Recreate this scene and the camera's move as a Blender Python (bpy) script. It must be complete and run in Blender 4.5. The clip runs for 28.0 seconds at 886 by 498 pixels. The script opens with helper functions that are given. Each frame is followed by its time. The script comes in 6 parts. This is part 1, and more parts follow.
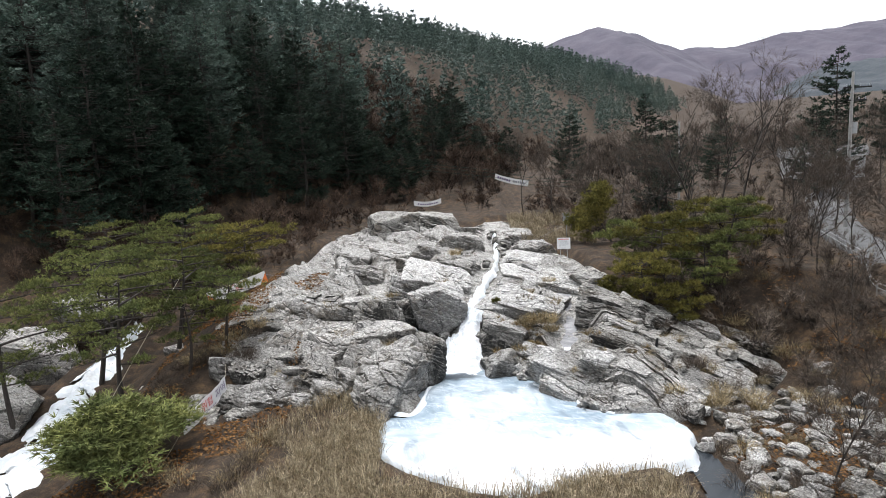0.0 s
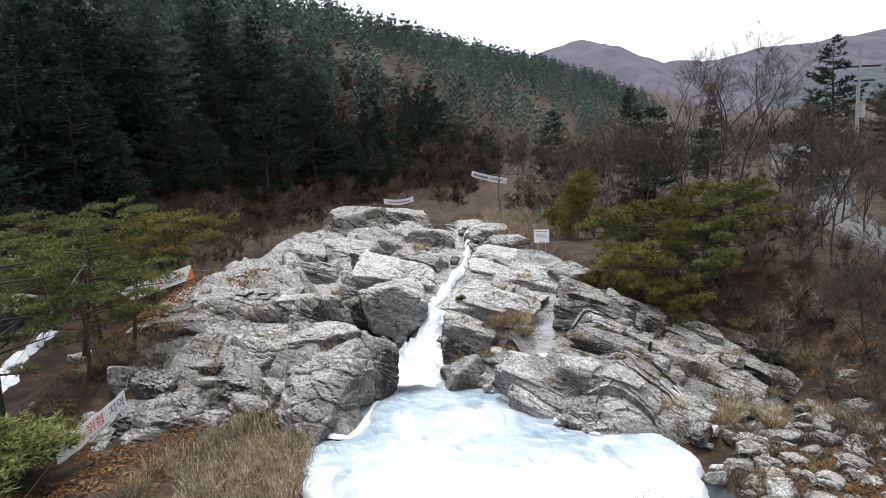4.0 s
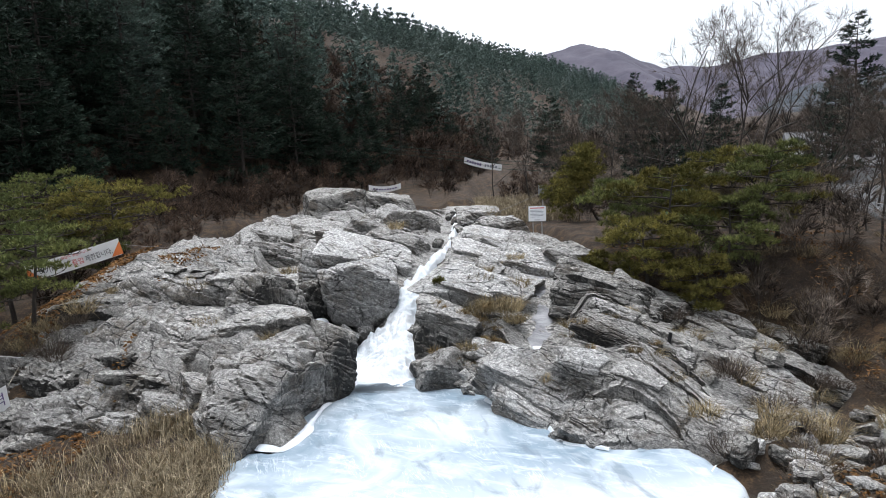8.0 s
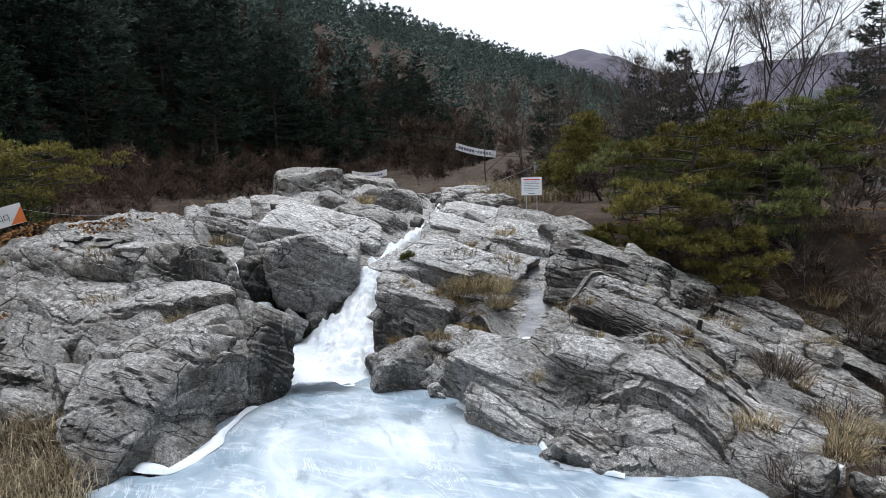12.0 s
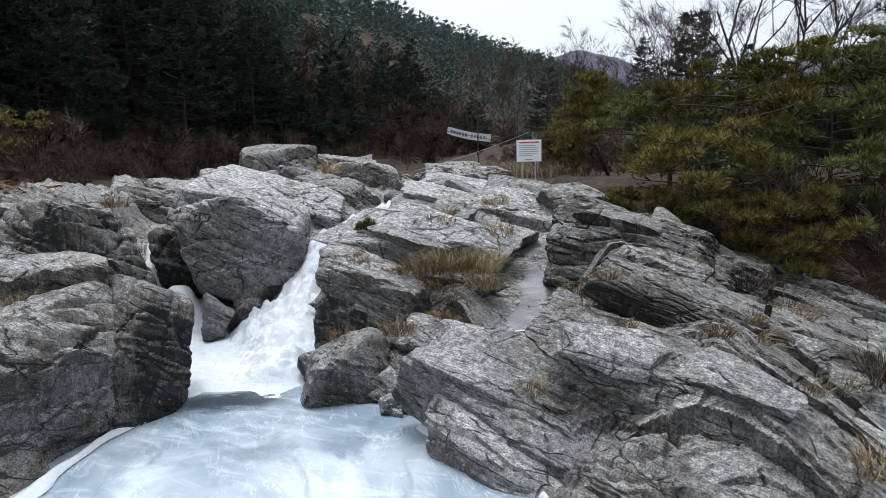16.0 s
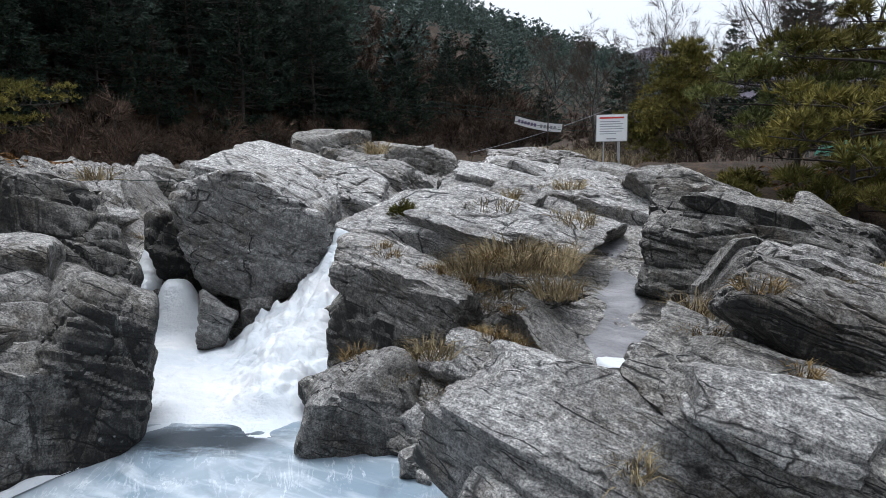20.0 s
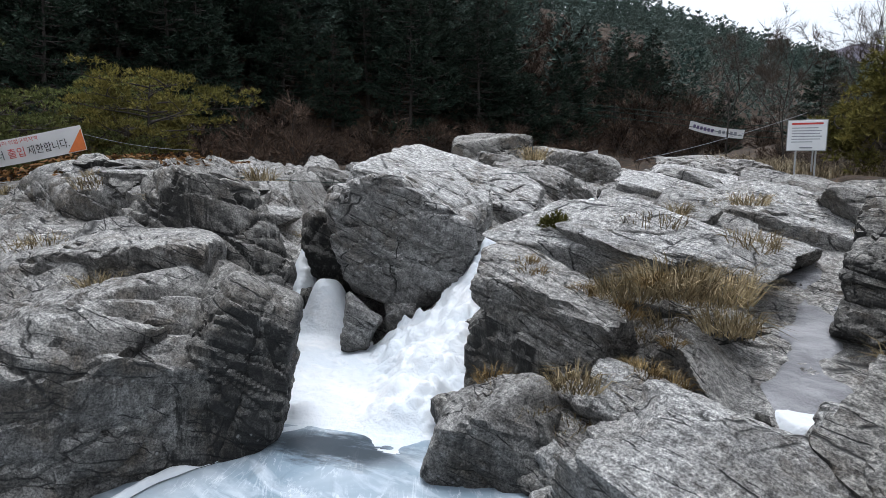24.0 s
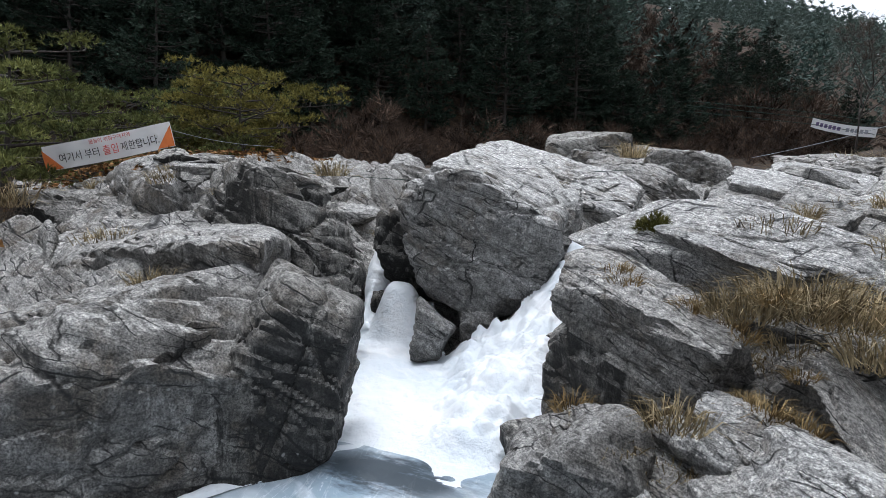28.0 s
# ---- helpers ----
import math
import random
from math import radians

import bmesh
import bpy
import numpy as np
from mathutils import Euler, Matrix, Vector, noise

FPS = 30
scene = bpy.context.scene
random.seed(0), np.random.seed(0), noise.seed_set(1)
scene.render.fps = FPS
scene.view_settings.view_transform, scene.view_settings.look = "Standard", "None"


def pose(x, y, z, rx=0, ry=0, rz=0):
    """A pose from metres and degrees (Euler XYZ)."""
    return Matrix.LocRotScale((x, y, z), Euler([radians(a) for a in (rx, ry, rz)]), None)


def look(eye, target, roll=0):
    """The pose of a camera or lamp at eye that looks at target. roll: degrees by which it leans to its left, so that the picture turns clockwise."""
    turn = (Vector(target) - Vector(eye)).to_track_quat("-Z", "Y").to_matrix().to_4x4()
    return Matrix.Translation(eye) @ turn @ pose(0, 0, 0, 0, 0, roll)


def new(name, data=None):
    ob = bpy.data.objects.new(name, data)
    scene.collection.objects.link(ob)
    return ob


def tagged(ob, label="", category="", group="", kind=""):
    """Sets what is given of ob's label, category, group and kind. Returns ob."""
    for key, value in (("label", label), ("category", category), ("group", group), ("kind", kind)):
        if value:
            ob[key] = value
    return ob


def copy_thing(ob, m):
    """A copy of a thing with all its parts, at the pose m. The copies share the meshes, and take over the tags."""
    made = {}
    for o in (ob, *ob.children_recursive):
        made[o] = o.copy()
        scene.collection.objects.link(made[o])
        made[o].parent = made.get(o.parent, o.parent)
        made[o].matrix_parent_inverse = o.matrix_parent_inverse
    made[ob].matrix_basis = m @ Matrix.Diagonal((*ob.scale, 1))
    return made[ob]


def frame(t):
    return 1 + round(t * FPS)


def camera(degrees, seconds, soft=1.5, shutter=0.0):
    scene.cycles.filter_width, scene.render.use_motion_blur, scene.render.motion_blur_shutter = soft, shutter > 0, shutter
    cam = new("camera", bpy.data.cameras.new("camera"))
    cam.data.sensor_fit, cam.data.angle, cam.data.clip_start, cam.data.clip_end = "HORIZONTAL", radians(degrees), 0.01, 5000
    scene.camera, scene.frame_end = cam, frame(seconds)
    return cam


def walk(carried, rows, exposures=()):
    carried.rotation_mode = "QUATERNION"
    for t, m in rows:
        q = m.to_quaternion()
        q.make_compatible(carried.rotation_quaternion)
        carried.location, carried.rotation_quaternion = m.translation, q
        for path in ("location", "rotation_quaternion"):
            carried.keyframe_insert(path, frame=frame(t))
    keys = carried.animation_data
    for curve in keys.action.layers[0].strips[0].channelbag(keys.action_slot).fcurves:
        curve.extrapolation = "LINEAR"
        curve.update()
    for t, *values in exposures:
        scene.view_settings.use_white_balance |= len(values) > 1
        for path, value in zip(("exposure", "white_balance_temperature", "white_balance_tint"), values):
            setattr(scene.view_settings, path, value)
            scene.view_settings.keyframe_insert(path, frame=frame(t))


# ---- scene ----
cam = camera(70, 28.0, soft=0.6)
PATH = [
    (0.0, pose(0.000, 0.000, 12.860, 80.058, 3.392, -0.594)),
    (0.5, pose(0.093, 0.597, 12.526, 80.258, 3.343, -0.687)),
    (1.0, pose(0.234, 1.216, 12.197, 80.446, 3.271, -0.809)),
    (1.5, pose(0.437, 1.874, 11.873, 80.621, 3.273, -0.900)),
    (2.0, pose(0.629, 2.618, 11.572, 80.768, 3.264, -1.440)),
    (2.5, pose(0.796, 3.359, 11.411, 80.773, 3.208, -2.012)),
    (3.0, pose(1.056, 4.068, 11.203, 80.862, 3.180, -1.948)),
    (3.5, pose(1.265, 4.729, 10.957, 80.934, 3.134, -1.933)),
    (5.5, pose(1.796, 7.347, 9.841, 81.125, 2.862, -1.906)),
    (6.0, pose(1.926, 8.004, 9.543, 81.180, 2.757, -1.893)),
    (6.5, pose(2.020, 8.656, 9.264, 81.220, 2.618, -1.991)),
    (7.0, pose(2.208, 9.303, 8.965, 81.327, 2.589, -1.964)),
    (7.5, pose(2.345, 9.956, 8.716, 81.290, 2.510, -1.999)),
    (8.0, pose(2.497, 10.587, 8.439, 81.319, 2.458, -1.994)),
    (8.5, pose(2.653, 11.221, 8.155, 81.398, 2.417, -1.993)),
    (9.0, pose(2.778, 11.842, 7.882, 81.461, 2.309, -2.010)),
    (9.5, pose(2.905, 12.449, 7.627, 81.493, 2.237, -1.981)),
    (10.0, pose(3.000, 13.057, 7.363, 81.540, 2.077, -2.015)),
    (10.5, pose(3.124, 13.665, 7.117, 81.580, 1.944, -2.007)),
    (11.0, pose(3.255, 14.264, 6.885, 81.629, 1.849, -2.012)),
    (11.5, pose(3.384, 14.838, 6.654, 81.667, 1.797, -2.065)),
    (12.0, pose(3.530, 15.450, 6.419, 81.683, 1.779, -2.104)),
    (12.5, pose(3.696, 16.068, 6.217, 81.657, 1.755, -2.119)),
    (14.5, pose(4.272, 18.655, 5.347, 81.750, 1.843, -2.202)),
    (15.0, pose(4.332, 19.257, 5.149, 81.765, 1.819, -2.190)),
    (15.5, pose(4.369, 19.821, 4.957, 81.793, 1.656, -2.225)),
    (16.0, pose(4.415, 20.416, 4.756, 81.799, 1.547, -2.271)),
    (16.5, pose(4.463, 20.982, 4.576, 81.784, 1.343, -2.251)),
    (17.0, pose(4.529, 21.537, 4.437, 81.760, 1.355, -2.001)),
    (17.5, pose(4.587, 22.038, 4.334, 81.736, 1.264, -1.704)),
    (18.0, pose(4.625, 22.492, 4.239, 81.739, 1.214, -1.113)),
    (18.5, pose(4.636, 22.953, 4.162, 81.740, 1.209, -0.220)),
    (19.0, pose(4.661, 23.398, 4.102, 81.792, 1.285, 1.041)),
    (19.5, pose(4.677, 23.783, 4.095, 81.794, 1.081, 2.464)),
    (20.0, pose(4.696, 24.157, 4.092, 81.796, 0.915, 3.783)),
    (20.5, pose(4.763, 24.191, 4.078, 81.921, 1.000, 5.157)),
    (21.0, pose(4.808, 24.281, 4.110, 81.945, 0.797, 6.565)),
    (21.5, pose(4.968, 24.261, 4.231, 81.792, 0.186, 9.022)),
    (22.0, pose(4.872, 24.447, 4.217, 81.907, -0.096, 11.065)),
    (22.5, pose(4.846, 24.599, 4.232, 81.935, -0.472, 13.607)),
    (24.5, pose(4.744, 25.045, 4.139, 82.313, -0.200, 19.411)),
    (25.0, pose(4.749, 25.151, 4.148, 82.320, -0.322, 20.588)),
    (25.5, pose(4.724, 25.324, 4.131, 82.298, -0.308, 21.837)),
    (26.0, pose(4.734, 25.508, 4.113, 82.334, -0.351, 23.282)),
    (26.5, pose(4.670, 25.692, 4.096, 82.276, -0.400, 24.393)),
    (27.0, pose(4.650, 25.872, 4.059, 82.312, -0.456, 25.553)),
    (27.5, pose(4.633, 26.039, 4.028, 82.322, -0.463, 26.427)),
    (28.0, pose(4.612, 26.185, 4.001, 82.378, -0.451, 26.959)),
]
walk(cam, PATH, [(0.0, 0.36, 6350, 10), (6.0, 0.22, 6200, 10), (9.0, 0.06, 6100, 10), (12.0, -0.04, 6050, 10), (16.0, -0.16, 6000, 10), (21.0, -0.14, 6000, 10), (28.0, -0.02, 6000, 10)])


# ---- world and light: bright overcast winter day ----
world = bpy.data.worlds.new("world")
scene.world = world
world.use_nodes = True
wn, wl = world.node_tree.nodes, world.node_tree.links
sky = wn.new("ShaderNodeTexSky")
sky.sky_type, sky.sun_disc = "NISHITA", False
sky.sun_elevation, sky.sun_rotation = radians(78), radians(-20)
sky.dust_density, sky.ozone_density = 3.0, 1.0
pale = wn.new("ShaderNodeHueSaturation")
pale.inputs["Saturation"].default_value = 0.16
pale.inputs["Value"].default_value = 1.7
wl.new(sky.outputs[0], pale.inputs["Color"])
wl.new(pale.outputs[0], wn["Background"].inputs[0])
wn["Background"].inputs[1].default_value = 0.14
sun = new("sun", bpy.data.lights.new("sun", "SUN"))
sun.data.energy, sun.data.angle, sun.data.color = 1.5, radians(18), (1.0, 0.98, 0.96)
sun.matrix_world = look((0, 0, 0), (0.08, -0.08, -1.0))


# ---- numeric helpers ----
def lattice(ix, iy, iz, seed):
    n = (ix * 374761393 + iy * 668265263 + iz * 2147483647 + seed * 974634777) & 0xFFFFFFFF
    n = ((n ^ (n >> 13)) * 1274126177) & 0xFFFFFFFF
    n = ((n ^ (n >> 16)) * 2246822519) & 0xFFFFFFFF
    return ((n ^ (n >> 15)) & 0xFFFF) / 65535.0


def vnoise(p, scale=1.0, seed=0):
    """Smooth value noise in -1..1 at the points p (n x 3)."""
    q = np.asarray(p, float) / scale
    i = np.floor(q).astype(np.int64)
    f = q - i
    f = f * f * (3 - 2 * f)
    out = 0.0
    for a in (0, 1):
        wx = f[:, 0] if a else 1 - f[:, 0]
        for b in (0, 1):
            wy = f[:, 1] if b else 1 - f[:, 1]
            for c in (0, 1):
                wz = f[:, 2] if c else 1 - f[:, 2]
                out = out + wx * wy * wz * lattice(i[:, 0] + a, i[:, 1] + b, i[:, 2] + c, seed)
    return out * 2 - 1


def fbm(p, scale, octaves=4, seed=0, gain=0.5):
    out, amp = 0.0, 1.0
    for k in range(octaves):
        out = out + amp * vnoise(p, scale, seed + k)
        scale, amp = scale * 0.5, amp * gain
    return out


def flat_noise(x, y, scale, octaves=3, seed=0):
    p = np.stack([x.ravel(), y.ravel(), np.zeros(x.size)], 1)
    return fbm(p, scale, octaves, seed).reshape(x.shape)


def ramp(v, a, b):
    t = np.clip((v - a) / (b - a), 0, 1)
    return t * t * (3 - 2 * t)


def smax(a, b, k=0.3):
    h = np.clip(0.5 + 0.5 * (a - b) / k, 0, 1)
    return b + (a - b) * h + k * h * (1 - h)


def poly_distance(x, y, ring):
    """Distance to a closed ring, negative inside it."""
    best = np.full(x.shape, 1e9)
    inside = np.zeros(x.shape, bool)
    n = len(ring)
    for k in range(n):
        (ax, ay), (bx, by) = ring[k], ring[(k + 1) % n]
        ex, ey = bx - ax, by - ay
        t = np.clip(((x - ax) * ex + (y - ay) * ey) / (ex * ex + ey * ey), 0, 1)
        best = np.minimum(best, np.hypot(x - ax - t * ex, y - ay - t * ey))
        cross = (ay > y) != (by > y)
        with np.errstate(divide="ignore", invalid="ignore"):
            inside ^= cross & (x < (bx - ax) * (y - ay) / (by - ay if by != ay else 1e-9) + ax)
    return np.where(inside, -best, best)


def line_distance(x, y, pts):
    """Distance to an open line of (x, y, z) points, and the z along it."""
    best, zs = np.full(x.shape, 1e9), np.zeros(x.shape)
    for (ax, ay, az), (bx, by, bz) in zip(pts, pts[1:]):
        ex, ey = bx - ax, by - ay
        t = np.clip(((x - ax) * ex + (y - ay) * ey) / (ex * ex + ey * ey), 0, 1)
        d = np.hypot(x - ax - t * ex, y - ay - t * ey)
        zs = np.where(d < best, az + t * (bz - az), zs)
        best = np.minimum(best, d)
    return best, zs


# ---- mesh helpers ----
def mesh(name, verts, faces, material, smooth=False):
    me = bpy.data.meshes.new(name)
    verts = np.asarray(verts, np.float32)
    if isinstance(faces, np.ndarray):
        me.vertices.add(len(verts))
        me.vertices.foreach_set("co", verts.ravel())
        n, k = faces.shape
        me.loops.add(n * k)
        me.loops.foreach_set("vertex_index", faces.astype(np.int32).ravel())
        me.polygons.add(n)
        me.polygons.foreach_set("loop_start", np.arange(0, n * k, k, dtype=np.int32))
        me.update(calc_edges=True)
        me.validate()
    else:
        me.from_pydata([tuple(v) for v in verts], [], faces)
    for m in material if isinstance(material, (list, tuple)) else [material]:
        me.materials.append(m)
    if smooth:
        me.polygons.foreach_set("use_smooth", np.ones(len(me.polygons), bool))
    if smooth == "sharp":
        me.set_sharp_from_angle(angle=radians(24))
    me.update()
    return me


def part(name, data, material=None, parent=None, label=""):
    """Links a bmesh or a mesh as one object under a thing."""
    if isinstance(data, bmesh.types.BMesh):
        me = bpy.data.meshes.new(name)
        data.to_mesh(me)
        data.free()
        me.materials.append(material)
        data = me
    ob = new(name, data)
    ob.parent = parent
    if label:
        ob["label"] = label
    return ob


def empty(name, m, label, category, group="", kind=""):
    ob = new(name)
    ob.empty_display_size = 0.2
    ob.matrix_world = m
    return tagged(ob, label, category, group, kind)


def box_bm(sx, sy, sz, m=Matrix.Identity(4), bevel=0.0):
    bm = bmesh.new()
    bmesh.ops.create_cube(bm, size=1, matrix=m @ Matrix.Diagonal((sx, sy, sz, 1)))
    if bevel:
        bmesh.ops.bevel(bm, geom=bm.edges[:], offset=bevel, segments=2, affect="EDGES", profile=0.5)
    return bm


def tube(path, radii, sides=7):
    """Verts and faces of a tapering tube along points."""
    path = np.asarray(path, float)
    n = len(path)
    tang = np.gradient(path, axis=0)
    tang /= np.linalg.norm(tang, axis=1)[:, None] + 1e-9
    side = np.cross(tang, np.where(np.abs(tang[:, 2:3]) > 0.9, [[1.0, 0, 0]], [[0, 0, 1.0]]))
    side /= np.linalg.norm(side, axis=1)[:, None] + 1e-9
    up = np.cross(side, tang)
    a = np.linspace(0, 2 * math.pi, sides, endpoint=False)
    ring = np.cos(a)[None, :, None] * side[:, None] + np.sin(a)[None, :, None] * up[:, None]
    v = (path[:, None] + ring * np.asarray(radii, float)[:, None, None]).reshape(-1, 3)
    i, j = np.meshgrid(np.arange(n - 1), np.arange(sides), indexing="ij")
    k = (j + 1) % sides
    f = np.stack([i * sides + j, i * sides + k, (i + 1) * sides + k, (i + 1) * sides + j], -1).reshape(-1, 4)
    return v, f


class Pile:
    """Collects many small pieces into one mesh."""

    def __init__(self):
        self.v, self.f, self.n = [], [], 0

    def add(self, v, f):
        self.v.append(np.asarray(v, float))
        self.f.append(np.asarray(f) + self.n)
        self.n += len(v)

    def mesh(self, name, material, smooth=False):
        return mesh(name, np.concatenate(self.v), np.concatenate(self.f), material, smooth)


def sphere_base(level):
    bm = bmesh.new()
    bmesh.ops.create_icosphere(bm, subdivisions=level, radius=1)
    v = np.array([w.co[:] for w in bm.verts])
    f = np.array([[w.index for w in face.verts] for face in bm.faces])
    bm.free()
    return v / np.linalg.norm(v, axis=1)[:, None], f


SPHERE = {k: sphere_base(k) for k in (2, 3, 4, 5, 6)}


# ---- materials ----
def material(name, rough=0.8, metal=0.0):
    m = bpy.data.materials.new(name)
    m.use_nodes = True
    b = m.node_tree.nodes["Principled BSDF"]
    b.inputs["Roughness"].default_value, b.inputs["Metallic"].default_value = rough, metal
    return m, m.node_tree.nodes, m.node_tree.links, b


def coords(n, l, scale=(1, 1, 1), rot=(0, 0, 0), world_space=True):
    """World (or object) places, turned and then scaled."""
    turn, mp = n.new("ShaderNodeMapping"), n.new("ShaderNodeMapping")
    turn.inputs["Rotation"].default_value, mp.inputs["Scale"].default_value = rot, scale
    if world_space:
        l.new(n.new("ShaderNodeNewGeometry").outputs["Position"], turn.inputs[0])
    else:
        l.new(n.new("ShaderNodeTexCoord").outputs["Object"], turn.inputs[0])
    l.new(turn.outputs[0], mp.inputs[0])
    return mp.outputs[0]


def noise_tex(n, l, vec, scale, detail=6, rough=0.6, dist=0.0):
    t = n.new("ShaderNodeTexNoise")
    t.inputs["Scale"].default_value, t.inputs["Detail"].default_value = scale, detail
    t.inputs["Roughness"].default_value, t.inputs["Distortion"].default_value = rough, dist
    l.new(vec, t.inputs["Vector"])
    return t.outputs[0]


def ramp_node(n, l, fac, stops):
    r = n.new("ShaderNodeValToRGB")
    e = r.color_ramp.elements
    while len(e) < len(stops):
        e.new(0.5)
    for k, (p, c) in enumerate(stops):
        e[k].position, e[k].color = p, (*c, 1) if len(c) == 3 else c
    l.new(fac, r.inputs[0])
    return r.outputs[0]


def mixc(n, l, fac, a, b, mode="MIX"):
    x = n.new("ShaderNodeMix")
    x.data_type, x.blend_type = "RGBA", mode
    for s, v in ((x.inputs[0], fac), (x.inputs[6], a), (x.inputs[7], b)):
        if isinstance(v, (int, float)):
            s.default_value = v
        elif isinstance(v, tuple):
            s.default_value = (*v, 1)
        else:
            l.new(v, s)
    return x.outputs[2]


def bump(n, l, b, height, strength=0.5, distance=0.05):
    k = n.new("ShaderNodeBump")
    k.inputs["Strength"].default_value, k.inputs["Distance"].default_value = strength, distance
    l.new(height, k.inputs["Height"])
    l.new(k.outputs[0], b.inputs["Normal"])


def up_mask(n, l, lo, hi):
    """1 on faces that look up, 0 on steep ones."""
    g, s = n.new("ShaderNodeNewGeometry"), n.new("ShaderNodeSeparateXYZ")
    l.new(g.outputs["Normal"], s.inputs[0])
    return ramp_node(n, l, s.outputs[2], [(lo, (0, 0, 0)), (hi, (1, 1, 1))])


BED = Vector((0.38, 0.25, 0.89)).normalized()
BED_TURN = BED.rotation_difference(Vector((0, 0, 1))).to_euler()


def rock_material(name, dark, mid, light, stain, wet_shading=0.8):
    m, n, l, b = material(name, 0.8)
    vec = coords(n, l)
    warp = mixc(n, l, 0.06, vec, noise_tex(n, l, vec, 1.3, 4), "LINEAR_LIGHT")
    turn = n.new("ShaderNodeMapping")
    turn.inputs["Rotation"].default_value = BED_TURN
    l.new(warp, turn.inputs[0])

    def along(sx, sy, sz):
        mp = n.new("ShaderNodeMapping")
        mp.inputs["Scale"].default_value = (sx, sy, sz)
        l.new(turn.outputs[0], mp.inputs[0])
        return mp.outputs[0]

    broad = noise_tex(n, l, vec, 0.55, 6, 0.6)
    bands = noise_tex(n, l, along(0.6, 0.8, 2.6), 0.9, 10, 0.66)
    grain = noise_tex(n, l, along(0.9, 1.3, 11.0), 3.0, 9, 0.72)
    fine = noise_tex(n, l, vec, 9.0, 9, 0.72)
    col = ramp_node(n, l, bands, [(0.32, dark), (0.43, mid), (0.57, tuple(0.55 * p + 0.45 * q for p, q in zip(mid, light))), (0.70, light)])
    col = mixc(n, l, ramp_node(n, l, broad, [(0.36, (0.0, 0.0, 0.0)), (0.64, (0.45, 0.45, 0.45))]), col, mid)
    col = mixc(n, l, ramp_node(n, l, noise_tex(n, l, vec, 0.9, 7, 0.68, 0.6), [(0.50, (0, 0, 0)), (0.62, (0.8, 0.8, 0.8))]), col, stain)
    # pale weathered crust on the tops, broken up by grain, with top light painted in; dark seep streaks and painted
    # shade down steep faces
    top_breakup = mixc(n, l, 0.5, fine, grain)
    tops = mixc(n, l, 1.0, up_mask(n, l, 0.50, 0.86), ramp_node(n, l, top_breakup, [(0.40, (0, 0, 0)), (0.54, (0.85, 0.85, 0.85))]), "MULTIPLY")
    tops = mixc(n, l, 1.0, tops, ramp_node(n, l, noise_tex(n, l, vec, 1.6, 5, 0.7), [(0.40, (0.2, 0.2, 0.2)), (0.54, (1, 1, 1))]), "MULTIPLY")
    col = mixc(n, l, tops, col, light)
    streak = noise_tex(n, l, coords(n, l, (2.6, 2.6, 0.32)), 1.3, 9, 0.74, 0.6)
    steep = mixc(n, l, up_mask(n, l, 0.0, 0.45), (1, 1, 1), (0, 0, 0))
    wet = mixc(n, l, 1.0, ramp_node(n, l, streak, [(0.38, (0, 0, 0)), (0.50, (wet_shading, wet_shading, wet_shading))]), steep, "MULTIPLY")
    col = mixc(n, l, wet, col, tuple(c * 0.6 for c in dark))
    # mineral grain drawn out along the foliation, and grit
    col = mixc(n, l, 1.0, col, ramp_node(n, l, grain, [(0.30, (0.55, 0.55, 0.56)), (0.42, (0.93, 0.93, 0.93)), (0.58, (1.06, 1.06, 1.05)), (0.70, (1.30, 1.29, 1.27))]), "MULTIPLY")
    col = mixc(n, l, 0.9, col, ramp_node(n, l, fine, [(0.36, (0.42, 0.42, 0.42)), (0.50, (1.0, 1.0, 1.0)), (0.64, (1.45, 1.45, 1.44))]), "MULTIPLY")
    grit = noise_tex(n, l, vec, 38.0, 5, 0.75)
    col = mixc(n, l, 0.9, col, ramp_node(n, l, grit, [(0.38, (0.28, 0.28, 0.28)), (0.50, (1.0, 1.0, 1.0)), (0.62, (1.7, 1.7, 1.68))]), "MULTIPLY")
    # pale lichen specks
    spots = n.new("ShaderNodeTexVoronoi")
    spots.inputs["Scale"].default_value = 7.0
    l.new(warp, spots.inputs["Vector"])
    specks = mixc(n, l, 1.0, ramp_node(n, l, spots.outputs["Distance"], [(0.10, (0.75, 0.75, 0.75)), (0.20, (0, 0, 0))]), ramp_node(n, l, noise_tex(n, l, vec, 2.2, 4), [(0.52, (0, 0, 0)), (0.62, (1, 1, 1))]), "MULTIPLY")
    col = mixc(n, l, specks, col, tuple(min(0.75, c * 1.15) for c in light))

    def cracks(scale, size, width, where, seed):
        v = n.new("ShaderNodeTexVoronoi")
        v.feature = "DISTANCE_TO_EDGE"
        v.inputs["Scale"].default_value = size
        shifted = n.new("ShaderNodeMapping")
        shifted.inputs["Location"].default_value = (seed, seed * 1.7, seed * 0.6)
        l.new(mixc(n, l, 0.05, along(*scale), noise_tex(n, l, vec, 5.0, 5), "LINEAR_LIGHT"), shifted.inputs[0])
        l.new(shifted.outputs[0], v.inputs["Vector"])
        line = ramp_node(n, l, v.outputs["Distance"], [(0.0, (1, 1, 1)), (width * 0.4, (0.8, 0.8, 0.8)), (width, (0, 0, 0))])
        return mixc(n, l, 1.0, line, ramp_node(n, l, noise_tex(n, l, vec, where, 5), [(0.49, (0, 0, 0)), (0.58, (1, 1, 1))]), "MULTIPLY")

